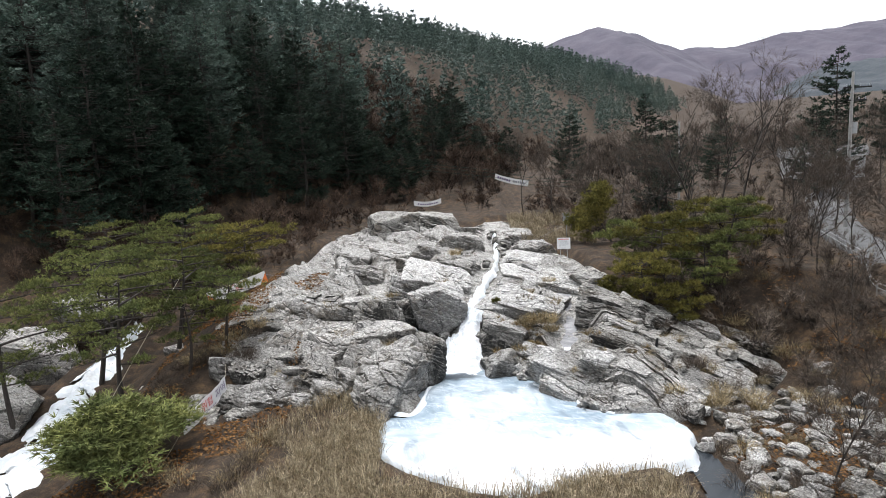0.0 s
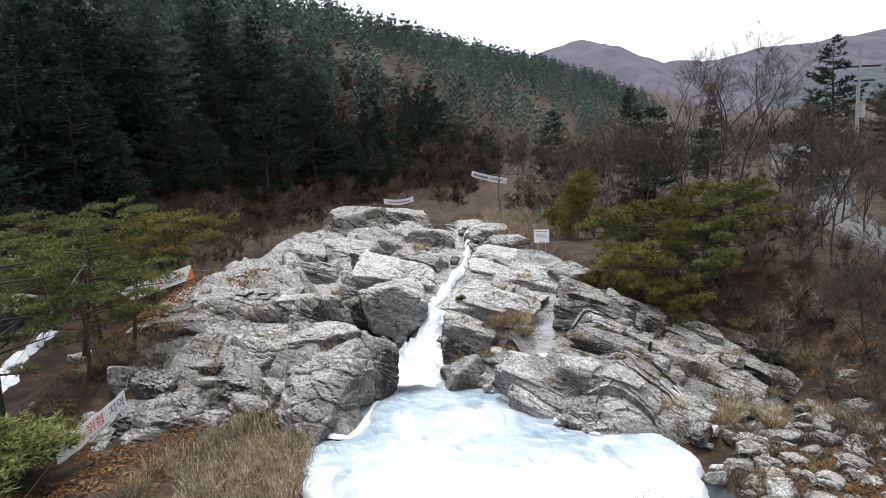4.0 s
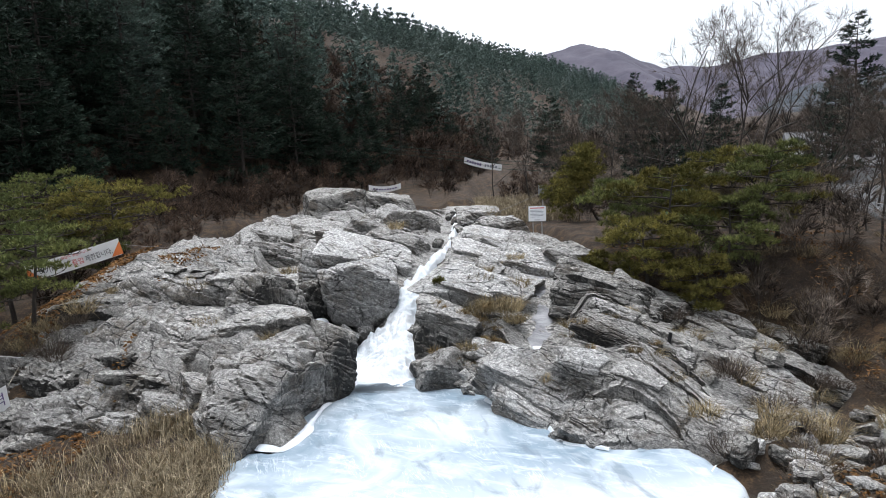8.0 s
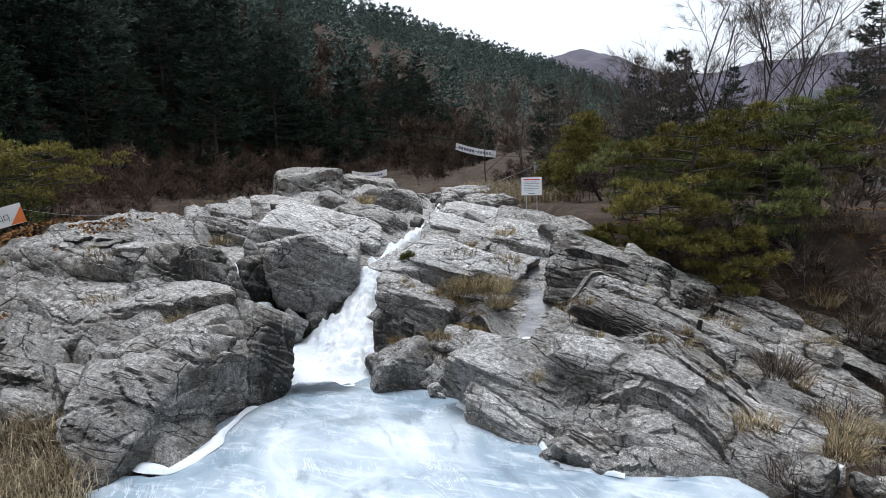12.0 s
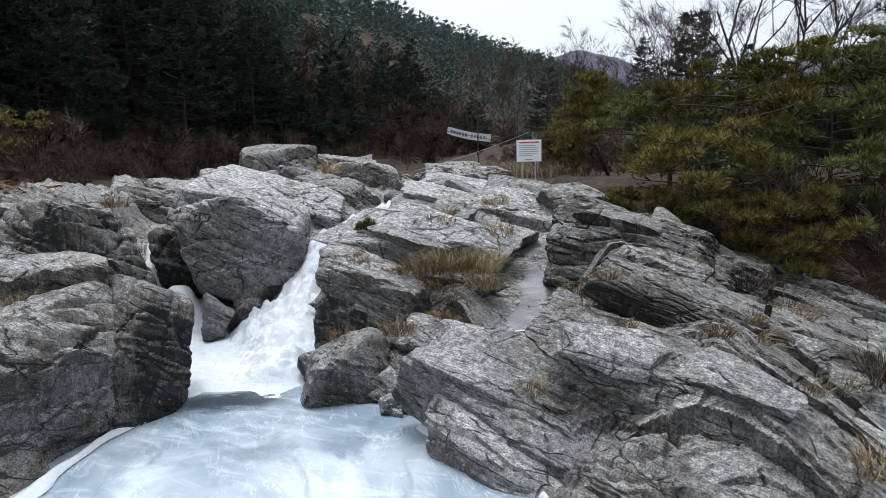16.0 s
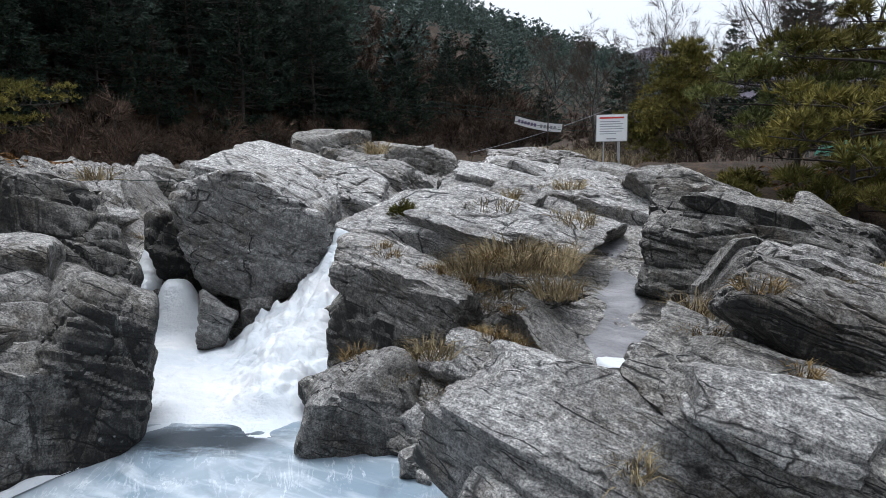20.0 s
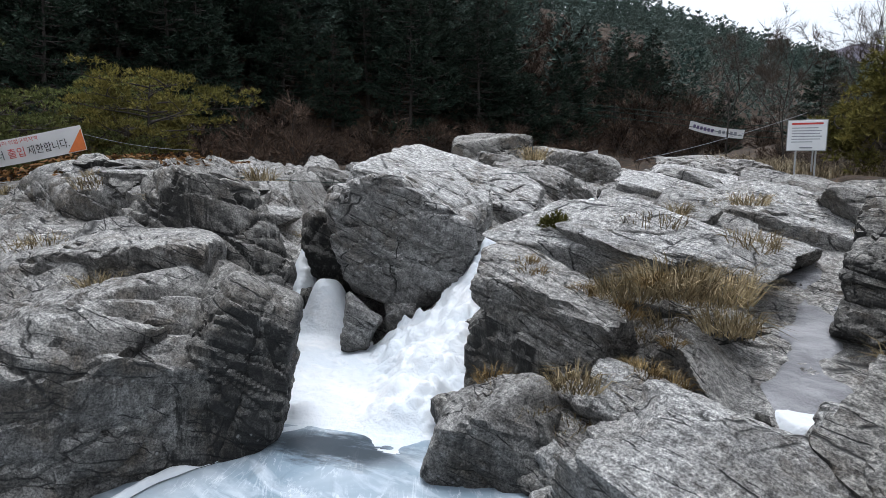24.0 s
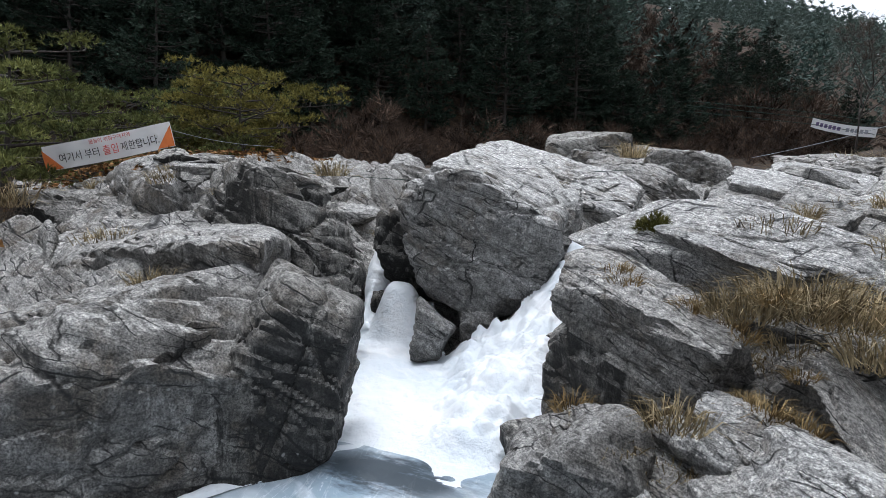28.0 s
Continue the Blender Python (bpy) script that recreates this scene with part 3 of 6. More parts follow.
def cascade_height(x, y):
    main = np.interp(y, [32.9, 33.4, 34.2, 35.0, 36.5, 37.3, 37.9, 38.9], [0.0, 0.06, 0.28, 0.55, 1.25, 1.8, 2.15, 2.3])
    main = np.maximum(main - 0.42 * np.clip(1.5 - x, 0, 2.2) * ramp(y, 33.6, 36.0), 0.05)
    basin = np.interp(y, [32.9, 33.6, 35.0, 37.0, 37.4, 38.0, 39.0], [0.0, 0.04, 0.16, 0.26, 0.62, 0.75, 1.1])
    k = ramp(x + 0.35 * (y - 35), -0.25, 0.7)
    p = np.stack([x.ravel(), y.ravel(), 0 * x.ravel()], 1)
    lumps = (0.24 * np.abs(fbm(p, 0.75, 2, 3)) + 0.16 * np.abs(fbm(p, 0.33, 2, 5)) + 0.06 * np.abs(fbm(p, 0.17, 2, 8)) + 0.03 * np.abs(fbm(p, 0.08, 2, 9))).reshape(x.shape)
    dome = 0.75 * np.exp(-((((x + 2.2) / 0.48) ** 2 + ((y - 37.6) / 0.45) ** 2) ** 2))
    foot = ramp(-poly_distance(x, y, ICE_RING), -0.1, 0.7)
    foot = foot + (1 - foot) * ramp(y, 34.0, 35.5)
    return (basin * (1 - k) + main * k + lumps * (0.25 + 0.75 * k) * ramp(y, 33.1, 34.2) + dome) * foot


tagged(new("frozen_cascade", sheet(np.arange(-3.2, 2.6, 0.034), np.arange(32.9, 39.4, 0.034), cascade_height, "frozen_cascade", snow_ice, lambda c: poly_distance(c[:, 0], c[:, 1], ICE_RING) + 0.16 * fbm(c * [1, 1, 0], 0.6, 2, 4) < 0.04)), "white lumpy frozen cascade running down between the rocks", "ice", kind="structure")
v, f = ribbon([(1.6, 38.4, 2.15), (1.85, 39.6, 2.35), (2.3, 41.2, 2.6), (2.8, 43.0, 2.72), (3.4, 45.2, 2.85), (4.0, 48.0, 2.95), (4.5, 52.0, 3.12), (5.0, 60.0, 3.5)], [0.45, 0.4, 0.34, 0.22, 0.42, 0.14, 0.24, 0.28], 3, 0.2)
tagged(new("upper_stream_ice", mesh("upper_stream_ice", v, f, snow_ice, True)), "white ice in the stream above the cascade", "ice", kind="structure")
v, f = ribbon([(-2.75, 37.2, 0.35), (-3.1, 37.8, 0.8), (-3.3, 38.3, 1.3), (-3.42, 38.8, 1.95), (-3.5, 39.4, 2.5)], [0.45, 0.36, 0.24, 0.2, 0.14], 9, 0.12)
tagged(new("side_icefall", mesh("side_icefall", v, f, snow_ice, True)), "narrow white icefall dropping behind the blocks", "ice", kind="structure")
v, f = ribbon([(-3.6, 28.9, 0.03), (-2.0, 28.2, 0.03), (-1.55, 29.2, 0.03), (-1.25, 31.2, 0.04), (-0.75, 32.9, 0.03), (-0.3, 33.35, -0.05)], [0.22, 0.16, 0.11, 0.12, 0.14, 0.16], 19, 0.05, 120, 9, 0.07)
tagged(new("shore_ice", mesh("shore_ice", v, f, snow_ice, True)), "raised rim of white ice along the shore", "ice", kind="structure")
v, f = ribbon([(3.9, 32.4, 0.03), (4.3, 31.2, 0.05), (4.9, 30.0, 0.04), (6.0, 28.7, 0.04), (6.15, 27.6, 0.04), (7.4, 27.1, 0.04), (8.6, 26.7, 0.06), (9.3, 26.3, 0.12), (9.7, 25.6, 0.1)], [0.16, 0.1, 0.06, 0.07, 0.08, 0.07, 0.12, 0.22, 0.2], 29, 0.06, 160, 9, 0.07)
f = f[fbm(v[f].mean(1), 1.1, 2, 6) > 0.12]
tagged(new("shore_ice", mesh("shore_ice", v, f, snow_ice, True)), "broken rim of white ice below the slabs", "ice", kind="structure")
v, f = ribbon(GORGE[:4], [1.5, 1.3, 1.1, 0.5], 13, 0.35, 170, 30)
tagged(new("frozen_side_stream", mesh("frozen_side_stream", v, f, snow_ice, True)), "white frozen side stream below the pines", "ice", kind="structure")


# ---- rocks ----
BEDDING = np.array(BED)


def cells(a, b, seed):
    """Jittered cells in the plane: a random value, the offset from the cell's seed and the gap to the next cell."""
    ia, ib = np.floor(a).astype(np.int64), np.floor(b).astype(np.int64)
    first, second = np.full(a.shape, 9.0), np.full(a.shape, 9.0)
    rand, da, db = np.zeros(a.shape), np.zeros(a.shape), np.zeros(a.shape)
    for i in (-1, 0, 1):
        for j in (-1, 0, 1):
            ca, cb = ia + i, ib + j
            ox = a - ca - 0.1 - 0.8 * lattice(ca, cb, ca * 0, seed)
            oy = b - cb - 0.1 - 0.8 * lattice(ca, cb, ca * 0 + 1, seed)
            q = np.maximum(np.abs(ox), np.abs(oy)) * 0.6 + np.hypot(ox, oy) * 0.4
            near = q < first
            second = np.where(near, first, np.minimum(second, q))
            rand = np.where(near, lattice(ca, cb, ca * 0 + 2, seed), rand)
            da, db = np.where(near, ox, da), np.where(near, oy, db)
            first = np.where(near, q, first)
    return rand, da, db, second - first




STRIKE = radians(-30)


def layers(b, a, spacing, seed):
    """Foliation layers across b: where in its layer a point lies (0 at the scarp's top edge), and a value of the layer that fades along a."""
    q = b / spacing
    k = np.floor(q).astype(np.int64)
    p = np.stack([a.ravel() / (spacing * 2.6), k.ravel() * 7.31, 0 * a.ravel()], 1)
    fade = np.clip(0.55 + 0.9 * vnoise(p, 1.0, seed), 0.0, 1.0).reshape(a.shape)
    return q - k, fade * (0.55 + 0.9 * lattice(k, k * 0 + seed, k * 0, 3))


def foliated(x, y):
    """Height of the layered outcrop over its smooth form, and how far a ledge leans out over the scarp below it."""
    ca, sa = math.cos(STRIKE), math.sin(STRIKE)
    wob = 0.42 * flat_noise(x, y, 2.8, 3, 81) + 0.12 * flat_noise(x, y, 0.7, 3, 82)
    a, b = x * ca + y * sa, -x * sa + y * ca + wob
    out, lean = np.zeros(x.shape), np.zeros(x.shape)
    for spacing, lift, over, seed in ((1.9, 0.50, 0.20, 5), (0.72, 0.20, 0.11, 6), (0.27, 0.075, 0.035, 7), (0.11, 0.022, 0.0, 8)):
        t, amp = layers(b + 0.35 * spacing * flat_noise(x, y, spacing * 1.5, 2, 90 + seed), a, spacing, seed)
        out += amp * lift * (0.62 - t)
        lean += amp * over * (1 - t) ** 7
    # joints across the layers, with the blocks between them a little up or down
    q = (a + 0.35 * flat_noise(x, y, 1.4, 3, 84)) / 1.85
    k = np.floor(q).astype(np.int64)
    gap = np.minimum(q - k, k + 1 - q) * 1.85
    row = np.floor(b / 1.9).astype(np.int64)
    out += 0.22 * (lattice(k, row, k * 0, 12) - 0.5)
    out -= 0.16 * np.exp(-((gap / 0.026) ** 2)) * (lattice(k, row, k * 0, 13) > 0.4)
    out += 0.03 * flat_noise(x, y, 0.5, 4, 61)
    return out, lean


def blocky(x, y):
    """Height of the massive, jointed left-hand rocks over their smooth form."""
    wx, wy = x + 0.35 * flat_noise(x, y, 2.6, 3, 51), y + 0.35 * flat_noise(x, y, 2.2, 3, 52)
    out = np.zeros(x.shape)
    for turn, stretch, size, lift in ((35, 1.25, 2.6, 0.80), (50, 1.6, 1.0, 0.26), (20, 1.8, 0.42, 0.08)):
        c, s_ = math.cos(radians(turn)), math.sin(radians(turn))
        a, b = (wx * c + wy * s_) / (size * stretch), (-wx * s_ + wy * c) / size
        r, da, db, gap = cells(a, b, int(size * 100))
        tilt = (db * 0.42 - da * 0.14) * size * (0.4 + 0.6 * r)
        out += (r - 0.5) * lift + tilt * 0.8 - 0.34 * lift * np.exp(-((gap / 0.06) ** 2))
    return out + 0.035 * flat_noise(x, y, 0.5, 4, 61)


def bedrock_form(x, y):
    """Height of the bare rock, and its lean towards the pool."""
    h = land(x, y)
    side = ramp(x, 0.0, 2.5)
    keep = np.ones(x.shape)
    for line, w in ((FALL, 0.7), (SIDE_FALL, 0.45), (GULLY, 0.6)):
        keep *= ramp(line_distance(x, y, line)[0], w, w + 0.9)
    rows, lean = foliated(x, y)
    out = rows * side + blocky(x, y) * (1 - side)
    edge = poly_distance(x, y, ROCKY)
    soft = (0.12 + 0.88 * keep) * ramp(-edge, 0.0, 1.6)
    hollow = 1.0 * np.exp(-(((x - 3.5) / 1.5) ** 4) - ((y - 34.9) / 1.2) ** 4) + 0.45 * np.exp(-(((x - 4.6) / 1.1) ** 2) - ((y - 32.9) / 0.9) ** 2)
    drop = hollow + 0.30 + 0.15 * (1 - ramp(y, 44, 52)) * ramp(keep, 0.2, 0.9) * (1 - 0.75 * side)
    return h + out * soft * 0.85 - drop - 1.0 * ramp(edge, -0.9, 0.5), lean * soft * side


def bedrock(x, y):
    return bedrock_form(x, y)[0]


def rock_sheet(name, xs, ys, cut):
    gx, gy = np.meshgrid(xs, ys, indexing="ij")
    gz, lean = bedrock_form(gx, gy)
    v = np.stack([gx + lean * math.sin(STRIKE), gy - lean * math.cos(STRIKE), gz], -1).reshape(-1, 3)
    i, j = np.meshgrid(np.arange(len(xs) - 1), np.arange(len(ys) - 1), indexing="ij")
    m = len(ys)
    f = np.stack([i * m + j, (i + 1) * m + j, (i + 1) * m + j + 1, i * m + j + 1], -1).reshape(-1, 4)
    mid = np.stack([gx, gy, gz], -1).reshape(-1, 3)[f].mean(1)
    return mesh(name, v, f[cut(mid)], rock_grey, "sharp")


BX = np.concatenate([np.arange(-15, -9, 0.1), np.arange(-9, 2.4, 0.06), np.arange(2.4, 12, 0.036), np.arange(12, 18, 0.08)])
BY = np.concatenate([np.arange(26, 37, 0.036), np.arange(37, 44, 0.06), np.arange(44, 71, 0.16)])
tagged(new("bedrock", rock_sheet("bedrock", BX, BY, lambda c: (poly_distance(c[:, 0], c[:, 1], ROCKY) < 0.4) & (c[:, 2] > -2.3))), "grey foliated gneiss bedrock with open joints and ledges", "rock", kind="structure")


def rock(size, seed, level=5, cuts=7, square=3.2, layer=0.45, ledge=0.03, rough=0.025, bed=BEDDING, facet=0.075):
    """Verts and faces of a blocky, bedded rock that fills about the given size."""
    rnd = np.random.RandomState(seed)
    d, f = SPHERE[level]
    half = np.asarray(size, float) / 2
    small = float(min(half))
    off = rnd.uniform(-40, 40, 3)
    # a body bounded by plane faces: six jittered sides and a few broken corners
    normals, reach = [], []
    for axis in range(3):
        for sign in (-1, 1):
            nrm = np.eye(3)[axis] * sign + rnd.normal(size=3) * 0.2
            normals.append(nrm / np.linalg.norm(nrm))
            reach.append(rnd.uniform(0.88, 1.0))
    for _ in range(cuts + 5):
        nrm = rnd.choice([-1, 1], 3) * rnd.uniform(0.25, 1.0, 3)
        nrm /= np.linalg.norm(nrm)
        normals.append(nrm)
        reach.append(np.abs(nrm).sum() * rnd.uniform(0.58, 0.80))
    ends = np.array(reach)[None] / np.maximum(d @ np.array(normals).T, 1e-3)
    round_off = 30.0 if square > 3 else 14.0
    v = d * (((1 / ends) ** round_off).sum(1) ** (-1 / round_off))[:, None] * half
    out = v / (np.linalg.norm(v, axis=1)[:, None] + 1e-9)
    p = v + off
    v = v + out * (fbm(p, small * 1.2, 2, seed) * small * 0.035)[:, None]
    s = (p @ bed) / layer + 0.6 * vnoise(p, small * 1.2, seed + 9)
    k, fr = np.floor(s).astype(np.int64), s - np.floor(s)
    step = lattice(k, k * 0 + seed, k * 0, 5) - 0.5
    groove = (1 - np.minimum(1, np.minimum(fr, 1 - fr) / 0.11)) ** 1.5 * (0.4 + 0.6 * lattice(k, k * 0 + seed, k * 0, 6))
    v = v + out * ((step * 1.8 - groove * 1.1) * ledge)[:, None]
    for _ in range(5):
        nrm = rnd.normal(size=3)
        nrm /= np.linalg.norm(nrm)
        q = np.abs(v @ nrm - rnd.uniform(-0.6, 0.6) * small + 0.16 * small * vnoise(p, small * 0.6, seed + 40))
        v = v - out * (np.exp(-(q / (0.022 + 0.012 * small)) ** 2) * 0.07 * min(1, small))[:, None]
    # jointed blocks: each patch stands a little proud or set back, with an open joint round it
    count = int(min(90, 16 + 9 * half[0] * half[1] * 4 / max(0.6, small)))
    side = np.cross(bed, [0.2, 1.0, 0.1])
    side /= np.linalg.norm(side)
    basis = np.stack([side * 0.75, np.cross(bed, side) * 1.0, np.asarray(bed) * 2.4])
    q = p @ basis.T
    seeds = q[rnd.randint(0, len(q), count)]
    dist = np.sqrt(((q[:, None] - seeds[None]) ** 2).sum(-1)) + 0.10 * small * vnoise(p, 0.5 * small, seed + 71)[:, None] * rnd.uniform(0.4, 1, count)
    order = np.argpartition(dist, 1, axis=1)[:, :2]
    rows = np.arange(len(q))
    near = np.where(dist[rows, order[:, 0]] < dist[rows, order[:, 1]], order[:, 0], order[:, 1])
    gap = np.abs(dist[rows, order[:, 0]] - dist[rows, order[:, 1]])
    height = rnd.uniform(-1, 0.6, count)
    tilt = rnd.normal(size=(count, 3)) * 0.35
    blockiness = facet * min(1.0, small)
    v = v + out * (blockiness * (height[near] + ((q - seeds[near]) * tilt[near]).sum(1) / max(0.5, small)) - 0.9 * blockiness * np.exp(-((gap / (0.05 + 0.04 * small)) ** 2)))[:, None]
    grain = np.stack([p @ bed * 4.0, p[:, 0] * 0.9, p[:, 1] * 0.9], 1)
    v = v + out * ((fbm(grain, 0.6, 4, seed + 21, 0.6) * rough + 0.25 * rough * fbm(p, 0.22, 2, seed + 33)) * min(1, small))[:, None]
    return v, f


def rock_mesh(name, size, seed, mat, **kw):
    v, f = rock(size, seed, **kw)
    return mesh(name, v, f, mat, "sharp")


left_massif = empty("rock_massif", pose(-5, 34, 0), "grey weathered gneiss massif beside the frozen pool", "rock")
right_outcrop = empty("rock_outcrop", pose(8, 33, 0), "grey bedded gneiss outcrop of tilted slabs", "rock")


def put(name, parent, at, size, turn, seed, mat, label="", **kw):
    kw.setdefault("bed", np.array(pose(0, 0, 0, *turn).to_3x3().transposed() @ BED))
    ob = part(name, rock_mesh(name, size, seed, mat, **kw), None, parent, label)
    ob.matrix_parent_inverse = Matrix.Identity(4)
    ob.matrix_basis = parent.matrix_world.inverted() @ pose(*at, *turn)
    return ob


# the large pool-side boulder and the massif behind it
put("boulder", left_massif, (-2.95, 30.95, 0.55), (5.8, 3.0, 3.9), (4, -8, 64), 11, rock_grey, level=6, cuts=13, square=3.6, layer=0.5, ledge=0.035, facet=0.11)
put("boulder", left_massif, (-1.02, 32.8, 1.1), (1.55, 1.9, 2.75), (0, 8, 25), 12, rock_dark, level=6, square=2.6, facet=0.06)
put("boulder", left_massif, (-5.6, 34.4, 1.35), (5.6, 3.6, 3.2), (8, 0, 6), 13, rock_grey, level=6)
put("boulder", left_massif, (-4.0, 35.5, 2.0), (3.1, 2.1, 4.1), (0, 0, 8), 14, rock_dark, level=6, square=4.5)
put("boulder", left_massif, (-6.8, 36.7, 2.25), (6.0, 3.4, 3.8), (6, 0, -6), 15, rock_grey, level=6)
put("boulder", left_massif, (-9.0, 34.0, 0.6), (4.4, 3.2, 2.8), (6, 0, -20), 16, rock_dark, level=5)
put("boulder", left_massif, (-10.4, 37.6, 1.6), (4.6, 4.0, 3.6), (4, 0, 10), 17, rock_dark, level=6)
put("boulder", left_massif, (-4.9, 31.6, 0.5), (2.4, 2.0, 1.9), (0, 0, 30), 18, rock_grey, level=5)
put("boulder", left_massif, (-7.3, 32.2, 0.35), (2.8, 2.0, 2.0), (0, 0, -10), 19, rock_dark, level=5)
put("boulder", left_massif, (-3.7, 29.3, 0.05), (1.3, 1.0, 0.9), (0, 0, 40), 20, rock_pale, "pale flat-topped stone at the reed edge", level=5)

for k, (x, y, z, sx, sy, sz) in enumerate([(-11.6, 34.4, 0.6, 3.0, 2.4, 2.0), (-13.4, 36.4, 0.7, 3.2, 2.6, 2.2), (-13.0, 33.4, -0.2, 2.4, 1.8, 1.4), (-14.6, 34.6, -0.3, 2.4, 2.0, 1.6), (-15.6, 38.0, 0.2, 2.8, 2.2, 2.0), (-10.2, 32.8, 0.2, 2.2, 1.6, 1.4), (-17.2, 35.4, -0.9, 2.2, 1.8, 1.4), (-16.6, 31.8, -1.2, 2.0, 1.6, 1.2)]):
    put("boulder", left_massif, (x, y, z), (sx, sy, sz), (0, 6, k * 37), 160 + k, rock_dark if k % 2 else rock_grey, level=5)

for k, (x, y, z, sx, sy, sz) in enumerate([(-9.4, 31.0, -0.1, 3.0, 2.2, 2.0), (-11.4, 31.6, -0.3, 2.8, 2.2, 2.0), (-13.0, 32.0, -0.6, 3.0, 2.2, 1.9), (-8.0, 30.5, -0.1, 2.0, 1.5, 1.3), (-10.4, 30.0, -0.4, 2.2, 1.5, 1.2), (-12.4, 30.2, -0.7, 2.4, 1.6, 1.3), (-6.2, 30.9, 0.1, 2.0, 1.6, 1.5), (-14.6, 31.0, -1.0, 2.6, 2.0, 1.6), (-10.6, 33.4, 0.6, 3.2, 2.4, 2.2), (-12.4, 33.8, 0.4, 2.8, 2.2, 2.2)]):
    put("boulder", left_massif, (x, y, z), (sx, sy, sz), (8, 8, k * 53), 260 + k, rock_dark if k % 3 else rock_grey, level=5)

# slabs across the side stream
for k, (x, y, z, sx, sy, sz) in enumerate([(-26.5, 34.0, -0.8, 6.0, 5.0, 2.6), (-27.5, 40.0, 0.6, 6.0, 5.0, 2.6), (-25.6, 28.6, -1.8, 4.6, 4.0, 2.2), (-26.0, 46.0, 1.6, 5.0, 4.4, 2.4)]):
    ob = tagged(new("rock_slab", rock_mesh("rock_slab", (sx, sy, sz), 180 + k, rock_grey, level=5, cuts=5)), "broad grey rock slab beside the frozen side stream", "rock", "slabs by the side stream")
    ob.matrix_world = pose(x, y, z, 6, 12, 20 * k)

mid_block = empty("rock_block", pose(0, 39.5, 0), "pale banded gneiss block between two icefalls", "rock")
put("boulder", mid_block, (-0.55, 38.75, 2.35), (3.5, 3.7, 2.9), (-14, 4, 8), 21, rock_pale, level=6)
put("boulder", mid_block, (0.3, 38.2, 2.55), (1.8, 1.7, 1.5), (-8, -32, 10), 28, rock_grey, level=5)
put("boulder", mid_block, (-0.1, 42.7, 3.0), (4.0, 3.6, 1.7), (8, 6, -4), 22, rock_pale, level=6)
put("boulder", mid_block, (-2.5, 38.5, 2.05), (1.3, 1.7, 2.3), (0, -6, 12), 23, rock_dark, level=5, square=2.6)
put("boulder", mid_block, (-0.9, 36.5, 0.75), (0.7, 0.6, 1.1), (0, 14, 20), 24, rock_pale, level=5, square=2.6)
put("boulder", mid_block, (-2.75, 37.9, 0.75), (0.7, 0.6, 0.8), (0, 0, 0), 25, rock_dark, level=4)
put("boulder", mid_block, (-0.2, 37.4, 0.7), (0.9, 0.7, 0.9), (0, 0, 30), 26, rock_grey, level=4)
put("boulder", mid_block, (-2.6, 42.0, 2.5), (2.6, 2.6, 2.2), (0, 0, 15), 27, rock_pale, level=5)

loose = tagged(new("boulder", rock_mesh("boulder", (1.85, 1.45, 1.55), 31, rock_grey, level=5, cuts=5, square=2.6, facet=0.03)), "rounded grey boulder standing in the ice edge", "boulder")
loose.matrix_world = pose(2.86, 33.0, 0.34, 0, 0, 12)
loose = tagged(new("boulder", rock_mesh("boulder", (0.75, 0.7, 0.75), 32, rock_dark, level=4, cuts=5, square=2.6, facet=0.03)), "small dark rounded boulder at the foot of the cascade", "boulder")
loose.matrix_world = pose(2.05, 33.75, 0.32, 0, 0, 40)

